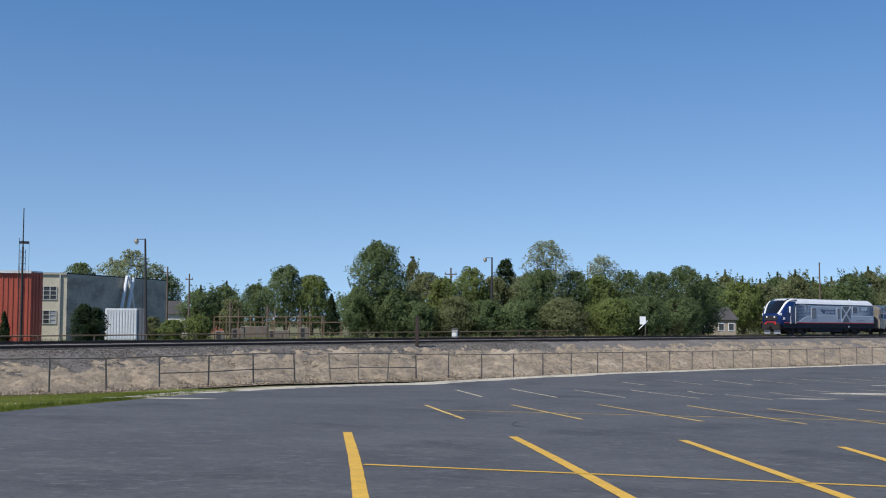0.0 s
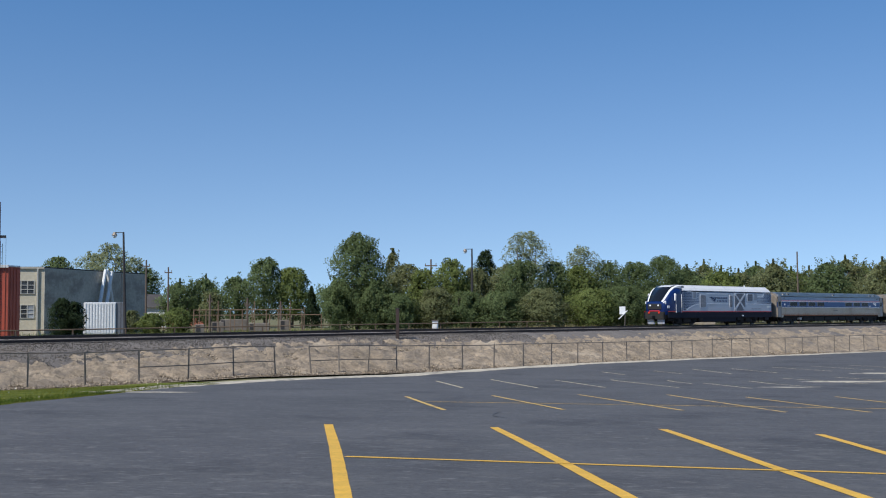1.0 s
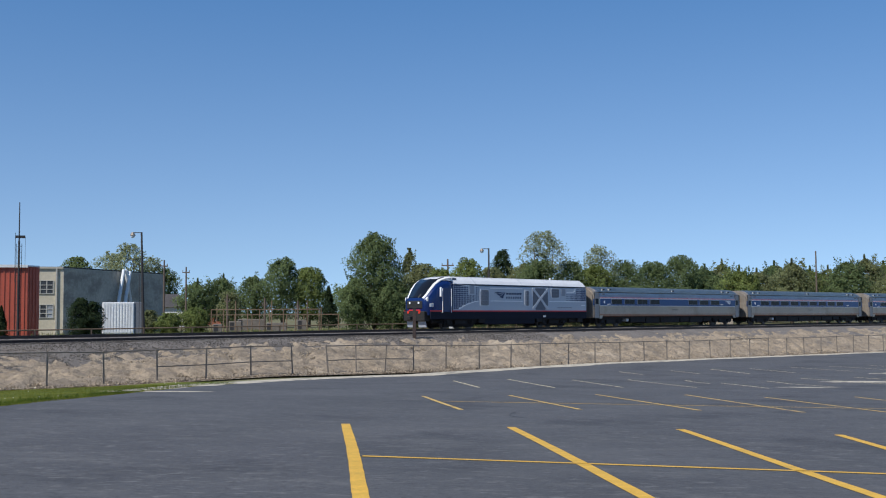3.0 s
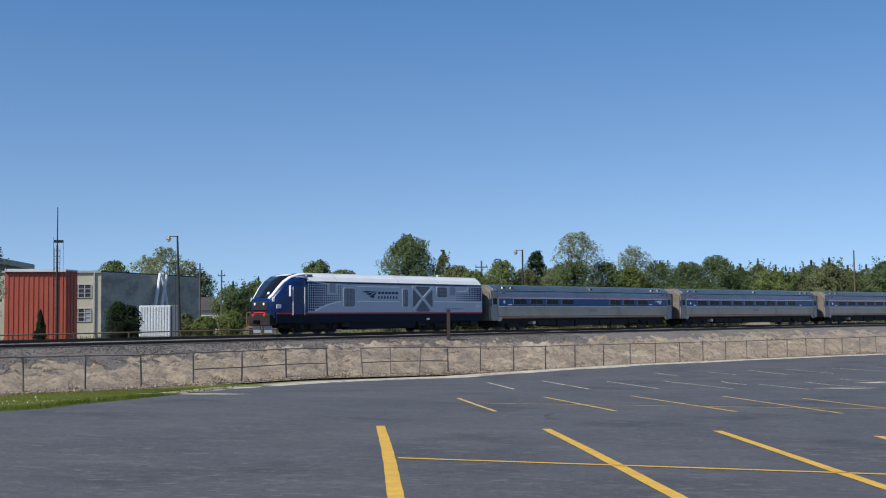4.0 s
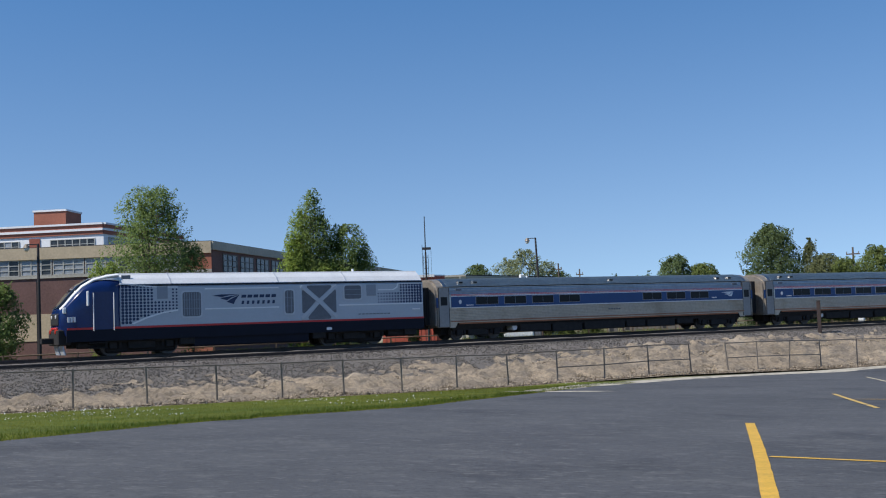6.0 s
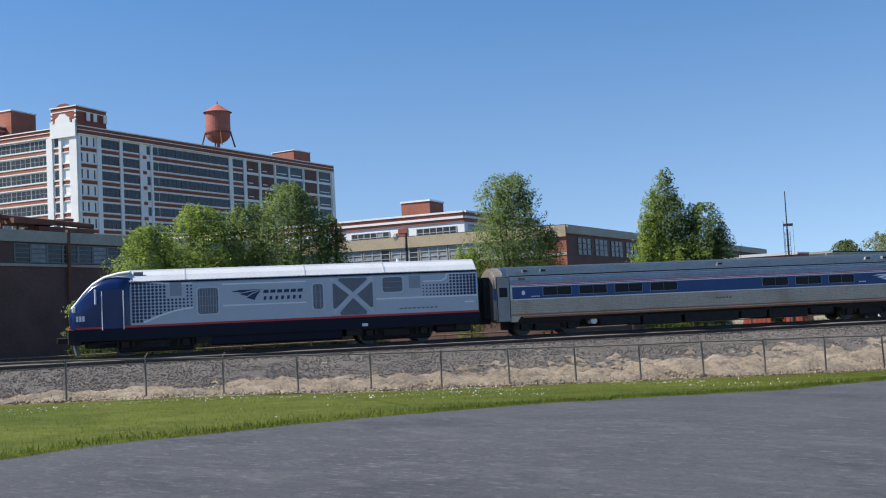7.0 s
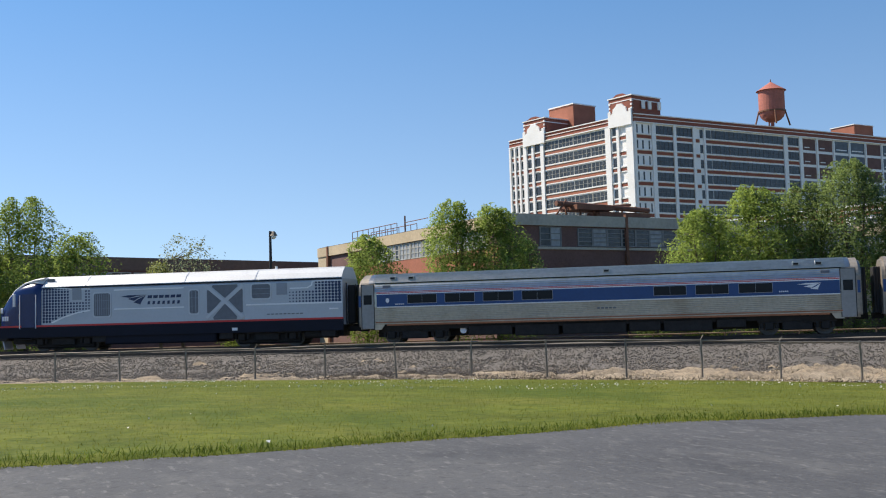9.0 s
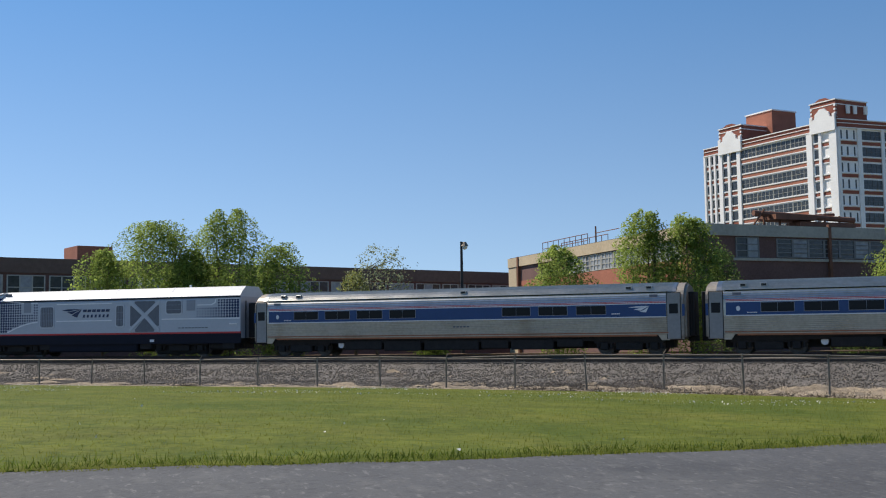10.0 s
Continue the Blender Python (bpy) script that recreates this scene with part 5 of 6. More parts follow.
# ---- trees ----
def leaf_mat(name, col, tint):
    m = mat(name, col, 0.75, var=0.3, scale=0.5, fine=3, island=0.3, tint=tint, spec=0.15)
    b = m.node_tree.nodes["Principled BSDF"]
    b.inputs["Subsurface Weight"].default_value = 0.0
    tr = m.node_tree.nodes.new("ShaderNodeBsdfTranslucent")
    ad = m.node_tree.nodes.new("ShaderNodeMixShader")
    ad.inputs[0].default_value = 0.58
    src = b.inputs["Base Color"].links[0].from_socket
    m.node_tree.links.new(src, tr.inputs["Color"])
    m.node_tree.links.new(b.outputs[0], ad.inputs[1])
    m.node_tree.links.new(tr.outputs[0], ad.inputs[2])
    m.node_tree.links.new(ad.outputs[0], m.node_tree.nodes["Material Output"].inputs["Surface"])
    return m


LEAF = {
    "fresh": leaf_mat("fresh_leaves", (0.18, 0.275, 0.055), (0.38, 0.465, 0.115)),
    "green": leaf_mat("green_leaves", (0.13, 0.205, 0.065), (0.285, 0.36, 0.12)),
    "deep": leaf_mat("deep_green_leaves", (0.03, 0.055, 0.026), (0.07, 0.10, 0.045)),
    "olive": leaf_mat("olive_leaves", (0.19, 0.225, 0.065), (0.36, 0.38, 0.13)),
    "pale": leaf_mat("pale_young_leaves", (0.20, 0.235, 0.13), (0.36, 0.40, 0.23)),
}
# trees more than 110 m away take duller, greyer leaf colours
FAR_LEAF = {
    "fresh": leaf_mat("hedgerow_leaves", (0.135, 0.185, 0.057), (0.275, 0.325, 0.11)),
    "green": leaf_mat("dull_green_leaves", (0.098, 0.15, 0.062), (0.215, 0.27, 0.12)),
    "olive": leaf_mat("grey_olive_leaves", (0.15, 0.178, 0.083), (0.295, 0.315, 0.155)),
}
bark = mat("bark", (0.13, 0.10, 0.075), 0.95, var=0.35, scale=1.5, fine=12, bump=0.4)
rng = np.random.default_rng(7)


def leaves_mesh(name, centres, size, material, parent):
    """One quad leaf at each centre, turned at random but mostly outwards."""
    n = len(centres)
    out = centres - centres.mean(axis=0) * np.array([1, 1, 0.8])
    out /= np.linalg.norm(out, axis=1)[:, None] + 1e-6
    nrm = out * 0.9 + rng.normal(size=(n, 3)) * 0.55
    a = np.cross(nrm, rng.normal(size=(n, 3)))
    a /= np.linalg.norm(a, axis=1)[:, None]
    b = np.cross(nrm, a)
    b /= np.linalg.norm(b, axis=1)[:, None]
    s = size * rng.uniform(0.6, 1.3, n)[:, None]
    v = np.stack([centres - a * s, centres - b * s * 0.55, centres + a * s, centres + b * s * 0.55], 1).reshape(-1, 3)
    me = bpy.data.meshes.new(name)
    me.vertices.add(4 * n)
    me.vertices.foreach_set("co", v.ravel())
    me.loops.add(4 * n)
    me.loops.foreach_set("vertex_index", np.arange(4 * n, dtype=np.int32))
    me.polygons.add(n)
    me.polygons.foreach_set("loop_start", np.arange(0, 4 * n, 4, dtype=np.int32))
    me.update(calc_edges=True)
    soft = out * 0.45 + nrm / np.linalg.norm(nrm, axis=1)[:, None] * 0.9 + np.array([0, 0, 0.35])
    soft /= np.linalg.norm(soft, axis=1)[:, None]
    me.attributes.new("custom_normal", "FLOAT_VECTOR", "POINT").data.foreach_set("vector", np.repeat(soft, 4, axis=0).astype(np.float32).ravel())
    me.materials.append(material)
    ob = new(name, me)
    ob.parent = parent
    return ob


def tree(az, d, top, w, kind="green", low=0.16, shape="round", n=5200, leaf=0.16, label="", group=""):
    """top: the crown's height above the eye's zero; w: its width; low: where the crown begins, as a share of the height."""
    base = P(az, d)
    z0 = ground_z(base.x, base.y) - 0.1
    h = top - z0
    t = thing("tree", label, "tree", Matrix.Translation((base.x, base.y, z0)), group)
    r0 = max(0.06, w * 0.028)
    bm = bmesh.new()
    stems = 1 if shape in ("spire", "cone") else random.choice((2, 3))
    tips = []
    for sdx in range(stems):
        lean = Vector((random.uniform(-1, 1), random.uniform(-1, 1), 0)) * w * 0.09 * (stems > 1)
        pts = [Vector((0, 0, 0)) + lean * 0.3, lean + Vector((0, 0, h * 0.3)), lean * 2.2 + Vector((0, 0, h * 0.62)), lean * 2.8 + Vector((random.uniform(-0.2, 0.2), random.uniform(-0.2, 0.2), h * (0.74 if shape == "wide" else 0.82)))]
        for k in range(3):
            add_tube(bm, pts[k], pts[k + 1], r0 * (1 - k * 0.3), r0 * (0.72 - k * 0.3) + 0.015, 7)
        nl = 9 if stems > 1 else 16
        for k in range(nl):
            f = low + (0.95 - low) * (k + random.random()) / nl
            i = min(2, int(f / 0.334)) if f < 0.9 else 2
            frac = max(0, min(1, (f * h - pts[i].z) / max(0.1, pts[i + 1].z - pts[i].z)))
            o = pts[i].lerp(pts[i + 1], frac)
            g = (f - low) / (1 - low)
            prof = {"round": math.sin(math.pi * min(1, 0.16 + 0.84 * g)) ** 0.6, "spire": (1 - g) ** 0.7 + 0.06, "cone": 1.02 - g, "wide": math.sin(math.pi * min(1, 0.3 + 0.68 * g)) ** 0.5}[shape]
            ang = random.uniform(0, math.tau)
            reach = w / 2 * prof * random.uniform(0.55, 1.0)
            e = Vector((math.cos(ang) * reach, math.sin(ang) * reach, o.z + reach * random.uniform(0.15, 0.6)))
            e.z = min(e.z, h * 0.97)
            add_tube(bm, o, e, r0 * 0.32, 0.012, 5)
            tips += [(o.lerp(e, 0.55), 0.8), (e, 1.0), (o.lerp(e, 0.8) + Vector((random.uniform(-1, 1), random.uniform(-1, 1), random.uniform(-0.6, 0.8))) * w * 0.08, 0.9)]
        tips.append((pts[3] + Vector((0, 0, h * 0.1)), 0.7))
    part("trunk", bm, bark, t)
    # leaves: thickest near the outline, thinned into clumps and gaps by a noise
    tip = np.array([tuple(c) for c, q in tips])
    n = int(n * (3.8 if d < 110 else 3.2 if d < 160 else 2.6))
    g = rng.uniform(0, 1, n) ** 0.75
    if shape == "spire":
        rad = (1 - g) ** 0.75 * 0.9 + 0.08
    elif shape == "cone":
        rad = 1.0 - g * 0.96
    else:
        rad = np.sin(np.pi * np.clip((0.16 if shape == "round" else 0.28) + 0.80 * g ** 1.35, 0, 1)) ** 0.6
    ang = rng.uniform(0, math.tau, n)
    rr = rng.uniform(0, 1, n) ** 0.42
    seed = random.uniform(0, 90)
    out = []
    for k in range(n):
        lump = 1 + 0.7 * noise.noise((math.cos(ang[k]) * 1.5 + seed, math.sin(ang[k]) * 1.5, g[k] * 4.5)) + 0.34 * noise.noise((math.cos(ang[k]) * 4 + seed, math.sin(ang[k]) * 4, g[k] * 11))
        q = w / 2 * rad[k] * rr[k] * lump
        c = (math.cos(ang[k]) * q, math.sin(ang[k]) * q, (low + (1 - low) * g[k] * (1 + 0.10 * noise.noise((math.cos(ang[k]) * 2, math.sin(ang[k]) * 2, seed)))) * h)
        if noise.noise((c[0] * 5.2 / w + seed, c[1] * 5.2 / w, c[2] * 5.2 / w)) > (-0.30 if kind != "pale" else -0.05) - 0.12 * (rr[k] < 0.7):
            out.append(c)
    pos = np.array(out)
    ex = tip[rng.integers(0, len(tip), len(pos) // 5)] + rng.normal(size=(len(pos) // 5, 3)) * w * 0.045
    # loose shoots that stand out of the outline
    wisps = []
    for k in range(0 if shape == "cone" else 26):
        a, f = random.uniform(0, math.tau), random.uniform(0.25, 1.0)
        q = w / 2 * math.sin(math.pi * min(1, 0.2 + 0.74 * f)) ** 0.6 * random.uniform(0.6, 1.0)
        foot = np.array([math.cos(a) * q, math.sin(a) * q, (low + (1 - low) * f) * h * 0.93])
        reach = np.array([math.cos(a) * 0.45, math.sin(a) * 0.45, 1.0]) * w * random.uniform(0.10, 0.24)
        m = max(12, len(pos) // 330)
        along = rng.uniform(0, 1, (m, 1))
        wisps.append(foot + reach * along + rng.normal(size=(m, 3)) * w * 0.022 * (1.3 - along))
    pos = np.concatenate([pos, ex] + wisps)
    pos[:, 2] = np.minimum(pos[:, 2], h * 1.03)
    pos[:, 2] = np.clip(pos[:, 2], 0.05, None)
    leaf = leaf * (0.57 if d < 110 else 0.6)
    leaves_mesh("crown", pos, leaf, FAR_LEAF.get(kind, LEAF[kind]) if d > 110 else LEAF[kind], t)
    return t


def el(d, e):
    return 1.449 + d * math.tan(radians(e))


L1 = "young leafy green tree behind the railway"
for az, d, e, w, kind, low, shape, n, leaf in (
    (92.1, 77, 6.0, 6.6, "fresh", 0.06, "round", 5200, 0.15), (88.6, 77, 6.5, 6.0, "fresh", 0.06, "round", 5200, 0.15), (86.0, 74, 4.84, 4.4, "fresh", 0.05, "round", 3200, 0.15),
    (90.4, 77, 4.6, 3.6, "fresh", 0.1, "round", 2600, 0.15), (94.8, 77, 4.6, 3.4, "fresh", 0.1, "round", 2600, 0.15), 
    (80.8, 70, 4.8, 4.4, "pale", 0.35, "round", 700, 0.14), (82.0, 70, 3.5, 2.6, "olive", 0.2, "round", 700, 0.14),
    (71.3, 66, 4.5, 3.9, "fresh", 0.1, "round", 4200, 0.13), (66.9, 68, 6.2, 4.0, "fresh", 0.1, "round", 4200, 0.14), (64.6, 68, 6.0, 4.4, "fresh", 0.1, "round", 4600, 0.14), (63.0, 70, 4.2, 2.2, "green", 0.15, "round", 1200, 0.14), (78.0, 66, 1.4, 3.0, "fresh", 0.05, "round", 1800, 0.13),
    (54.0, 72, 5.3, 4.6, "fresh", 0.06, "round", 4600, 0.15), (51.4, 74, 6.2, 5.2, "fresh", 0.06, "round", 5200, 0.15), (49.0, 75, 6.2, 4.4, "green", 0.06, "round", 4600, 0.15), (46.8, 75, 7.1, 5.8, "green", 0.06, "round", 6000, 0.15), (44.7, 75, 5.6, 3.2, "green", 0.06, "round", 2800, 0.15), (42.6, 74, 2.6, 3.2, "green", 0.06, "round", 2400, 0.15), (56.5, 72, 2.2, 3.4, "green", 0.05, "round", 2400, 0.14),
    (35.2, 84, 7.3, 6.4, "green", 0.1, "round", 6000, 0.16), (33.3, 86, 4.4, 3.0, "green", 0.05, "round", 2000, 0.15), (37.6, 84, 3.5, 3.4, "fresh", 0.05, "round", 2400, 0.15),
    (27.1, 86, 6.9, 2.7, "green", 0.3, "round", 1700, 0.16), (27.7, 86, 5.9, 2.6, "fresh", 0.2, "round", 1700, 0.16), (26.7, 86, 5.6, 2.4, "green", 0.1, "round", 1700, 0.16), (28.0, 86, 4.7, 3.2, "fresh", 0.05, "round", 3200, 0.15), (25.5, 87, 5.0, 4.6, "green", 0.08, "round", 4600, 0.16), (24.6, 88, 4.0, 2.6, "green", 0.08, "round", 2200, 0.15), (26.6, 86, 3.2, 5.0, "fresh", 0.03, "round", 4200, 0.15),
    (21.95, 96, 0.35, 1.5, "deep", 0.03, "cone", 1600, 0.12), (18.3, 96, 0.72, 2.1, "deep", 0.03, "round", 2600, 0.11), (17.7, 96, 0.55, 2.0, "deep", 0.03, "round", 2600, 0.11),
):
    tree(az, d, el(d, e), w, kind, low, shape, n, leaf, {"deep": "dense dark evergreen bush beside the railway", "pale": "sparse sapling with pale new leaves"}.get(kind, L1))
L2 = "leafy tree in the row beyond the railway"
for az, d, e, w, kind, low, shape, n, leaf in (
    (18.5, 190, 2.78, 5.5, "green", 0.3, "round", 2400, 0.3), (16.9, 195, 3.0, 6.0, "pale", 0.3, "round", 1900, 0.3), (16.0, 190, 3.45, 7.0, "pale", 0.3, "round", 2400, 0.3), (14.9, 195, 2.8, 5.0, "pale", 0.3, "round", 1500, 0.3), (14.2, 200, 2.2, 5.0, "green", 0.2, "round", 2000, 0.3),
    (12.6, 175, 1.7, 6.5, "green", 0.1, "wide", 3600, 0.26), (11.3, 178, 1.95, 6.5, "green", 0.1, "wide", 3600, 0.26), (9.8, 175, 2.0, 6.0, "green", 0.1, "wide", 3600, 0.26), (8.3, 172, 2.75, 7.0, "green", 0.12, "round", 4600, 0.26), (6.9, 172, 2.3, 6.0, "fresh", 0.12, "round", 4000, 0.26), 
    (5.9, 150, 1.3, 3.4, "deep", 0.05, "cone", 2600, 0.2), (11.0, 140, 1.05, 3.0, "olive", 0.1, "round", 1300, 0.2), (12.7, 118, 0.25, 3.2, "fresh", 0.03, "round", 1800, 0.16), (14.0, 118, -0.05, 2.6, "fresh", 0.03, "round", 1600, 0.16), (15.0, 120, 0.1, 2.2, "olive", 0.03, "round", 1200, 0.16),
    (3.5, 118, 4.0, 6.0, "green", 0.06, "round", 8000, 0.18), (2.6, 116, 1.7, 3.6, "green", 0.03, "round", 3000, 0.18), (4.5, 117, 1.6, 3.0, "green", 0.03, "round", 2600, 0.18),
    (1.7, 124, 3.2, 4.2, "olive", 0.05, "spire", 2600, 0.18), (0.9, 122, 2.4, 4.4, "olive", 0.04, "round", 4000, 0.18), (1.5, 116, 0.9, 4.6, "green", 0.02, "round", 3600, 0.17), (0.0, 120, 2.2, 4.0, "fresh", 0.04, "round", 3600, 0.18), (-1.4, 122, 2.7, 4.4, "fresh", 0.05, "round", 4200, 0.18), (-0.6, 118, 1.2, 4.2, "olive", 0.03, "round", 3000, 0.17), (-2.6, 124, 2.2, 4.2, "olive", 0.04, "round", 3600, 0.18), (-2.2, 118, 1.0, 4.4, "green", 0.03, "round", 3200, 0.17),
    (-3.2, 150, 3.1, 3.6, "deep", 0.2, "round", 2600, 0.22), (-4.2, 126, 2.4, 4.6, "olive", 0.04, "round", 4000, 0.18), (-5.4, 124, 4.0, 6.4, "pale", 0.1, "round", 3600, 0.19), (-5.1, 122, 2.6, 5.6, "green", 0.04, "round", 4200, 0.18), (-6.8, 126, 2.5, 4.6, "green", 0.04, "round", 3600, 0.18), (-8.2, 128, 3.3, 5.0, "pale", 0.1, "round", 2400, 0.19), (-8.0, 126, 2.3, 5.2, "fresh", 0.04, "round", 4200, 0.18), (-9.6, 128, 2.5, 5.0, "green", 0.04, "round", 4000, 0.18), (-11.0, 132, 2.4, 5.4, "green", 0.04, "round", 4200, 0.19), (-12.4, 136, 2.7, 5.6, "green", 0.05, "round", 4400, 0.19), (-13.4, 142, 1.9, 4.8, "green", 0.03, "round", 3400, 0.19),
    (-4.0, 118, 1.0, 5.0, "green", 0.02, "round", 3600, 0.17), (-6.2, 118, 1.1, 5.4, "olive", 0.02, "round", 3600, 0.17), (-8.8, 120, 1.1, 5.2, "fresh", 0.02, "round", 3600, 0.17), (-10.4, 124, 1.2, 5.2, "green", 0.02, "round", 3600, 0.17), (-12.2, 128, 1.1, 5.0, "green", 0.02, "round", 3200, 0.17),
):
    tree(az, d, el(d, e), w, kind, low, shape, n, leaf, {"deep": "dark evergreen tree in the row beyond the railway", "pale": "pale thinly leaved tree beyond the railway", "fresh": "fresh green tree in the row beyond the railway", "olive": "olive-green leafy tree beyond the railway"}.get(kind, L2))
for k in range(15):
    az = -13.6 - k * 0.85
    d = 205 + 14 * math.sin(k * 2.1)
    e = 2.25 + 0.25 * math.sin(k * 1.7) + (0.25 if k > 8 else 0)
    tree(az, d, el(d, e), 8.5, ("green", "olive", "fresh", "olive")[k % 4], 0.03, "wide", 4200, 0.32, "broad tree of the distant wood beyond the railway")
for k in range(9):
    az = 4.6 - k * 2.2
    tree(az, 235, el(235, 1.5 + 0.3 * math.sin(k * 2.3)), 11, ("green", "olive")[k % 2], 0.03, "wide", 3600, 0.36, "broad tree of the distant wood beyond the railway")
# ---- poles, posts and small things ----
wood_pole = mat("weathered_pole_wood", (0.12, 0.09, 0.07), 0.9, var=0.3, scale=1, fine=12)
dark_steel = mat("dark_pole_steel", (0.032, 0.03, 0.032), 0.7, 0.1, var=0.3)
galv = mat("galvanised_steel", (0.21, 0.18, 0.15), 0.6, 0.5, var=0.3, scale=2, fine=20)
rusty_pipe = mat("rusty_fence_pipe", (0.22, 0.15, 0.10), 0.8, 0.3, var=0.3, scale=2, fine=14)


def at_ground(az, d):
    p = P(az, d)
    return Matrix.Translation((p.x, p.y, ground_z(p.x, p.y) - 0.06)) @ Matrix.Rotation(radians(az), 4, "Z")


def lamp(az, d, e, side, lean=0.0, arm=0.75):
    t = thing("yard_lamp", "tall dark wooden lamp pole with a round lamp", "lamp post", at_ground(az, d))
    h = el(d, e) - t.matrix_basis.translation.z
    part("pole", tube((lean, 0, 0), (0, 0, h), 0.15, 0.08, 8), dark_steel, t)
    part("bracket", tube((0, 0, h - 0.05), (side * arm, 0, h - 0.05), 0.035, 0.035, 6), dark_steel, t)
    bm = bmesh.new()
    bmesh.ops.create_icosphere(bm, subdivisions=2, radius=0.19, matrix=Matrix.Translation((side * arm, 0, h - 0.35)))
    part("lamp_globe", bm, lamp_white, t)
    part("lamp_hood", tube((side * arm, 0, h - 0.3), (side * arm, 0, h - 0.02), 0.26, 0.1, 10), galv, t)
    bm = tube((-side * 0.02 - 0.16, 0, h - 2.6), (-side * 0.02 - 0.16, 0, 0.6), 0.025, 0.025, 5)
    part("conduit", bm, dark_steel, t)


lamp(15.4, 100, 4.1, -1, 0.25)
lamp(-2.5, 120, 3.3, -1)
lamp(76.42, 72, 5.02, 1, 0.0, 0.22)
lamp(40.7, 80, 4.55, -1)


def utility_pole(az, d, e, arm):
    t = thing("utility_pole", "weathered wooden utility pole with a crossarm", "utility pole", at_ground(az, d))
    h = el(d, e) - t.matrix_basis.translation.z
    part("pole", tube((0, 0, 0), (0, 0, h), 0.16, 0.1, 8), wood_pole, t)
    if arm:
        part("crossarm", box(-arm, arm, -0.06, 0.06, h - 0.9, h - 0.75), wood_pole, t)
        for s in (-1, 0.9):
            part("insulator", tube((s * arm * 0.9, 0, h - 0.75), (s * arm * 0.9, 0, h - 0.5), 0.06, 0.05, 6), galv, t)


utility_pole(14.27, 150, 2.7, 0.5)
utility_pole(13.18, 165, 2.35, 0.55)
utility_pole(-0.34, 140, 2.75, 0.8)
utility_pole(-19.0, 180, 2.9, 0)
utility_pole(44.35, 76, 5.45, 0)
utility_pole(18.9, 150, 1.6, 0)
utility_pole(9.2, 130, 0.75, 0.3)
utility_pole(11.1, 128, 0.95, 0.3)
utility_pole(7.5, 132, 0.6, 0.2)

mast = thing("radio_mast", "thin steel radio mast with a side antenna", "radio mast", at_ground(21.2, 100))
mh = el(100, 5.46) - mast.matrix_basis.translation.z
part("mast_pole", tube((0, 0, 0), (0, 0, mh * 0.72), 0.11, 0.08, 8), dark_steel, mast)
part("mast_tip", tube((0, 0, mh * 0.72), (0, 0, mh), 0.065, 0.045, 6), dark_steel, mast)
part("side_antenna", tube((-0.3, 0, mh * 0.42), (-0.3, 0, mh * 0.78), 0.025, 0.025, 6), dark_steel, mast)
part("bracket", box(-0.32, 0.5, -0.02, 0.02, mh * 0.74, mh * 0.76), dark_steel, mast)
part("wire", tube((0.5, 0, mh * 0.75), (0.5, 0, mh * 0.4), 0.012, 0.012, 5), dark_steel, mast)

for s_ in (-0.22, 0.22):
    part("ladder_stile", tube((s_, 0.1, 0), (s_, 0.1, mh * 0.7), 0.022, 0.022, 5), dark_steel, mast)
for k in range(16):
    part("rung", box(-0.22, 0.22, 0.085, 0.115, 0.6 + k * mh * 0.042, 0.63 + k * mh * 0.042), dark_steel, mast)

bp = thing("marker_post", "rusty brown steel post beside the track", "post", Matrix.Translation((*uv(-60.2, 5.2), bank_z(-60.2, 5.2) - 0.15)))
part("post", box(-0.12, 0.12, -0.12, 0.12, 0, 2.3, 0.02), mat("dark_rust", (0.05, 0.034, 0.03), 0.85, 0.2), bp)
part("cap", box(-0.14, 0.14, -0.14, 0.14, 2.3, 2.34), dark_steel, bp)

cb = thing("signal_cabinet", "small white signal cabinet on a post", "cabinet", at_ground(-0.55, 104))
part("body", box(-0.28, 0.28, -0.3, 0.3, 0.1, 1.3, 0.03), white_metal, cb)
part("lid", box(-0.34, 0.34, -0.38, 0.38, 1.3, 1.38, 0.02), galv, cb)
sg = thing("tilted_sign", "white crossing sign leaning on a thin post", "sign", at_ground(-10.4, 112))
part("post", tube((0, 0, 0), (0.1, 0, 2.2), 0.04, 0.04, 6), galv, sg)
part("plate", box(-0.5, 0.1, -0.06, -0.03, 1.4, 2.2, 0.02), white_metal, sg)
part("brace", tube((-0.6, -0.1, 0.9), (0.3, -0.1, 1.8), 0.05, 0.05, 6), white_metal, sg)
for az, d, w_, h_ in ((10.7, 118, 1.3, 1.1), (8.6, 120, 2.2, 0.9), (9.9, 128, 3.0, 1.3), (7.3, 122, 1.0, 1.2), (11.6, 110, 0.9, 0.9)):
    q = thing("yard_equipment", "grey steel yard cabinet on low legs", "equipment", at_ground(az, d), "yard equipment")
    part("body", box(-w_ / 2, w_ / 2, -0.4, 0.4, 0.3, 0.3 + h_, 0.04), galv, q)
    part("panel", box(-w_ / 2 + 0.1, -w_ / 2 + 0.5, -0.44, -0.38, 0.5, 0.2 + h_), dark_steel, q)
    for s in (-1, 1):
        part("leg", box(s * w_ * 0.4 - 0.05, s * w_ * 0.4 + 0.05, -0.3, 0.3, 0, 0.32), dark_steel, q)

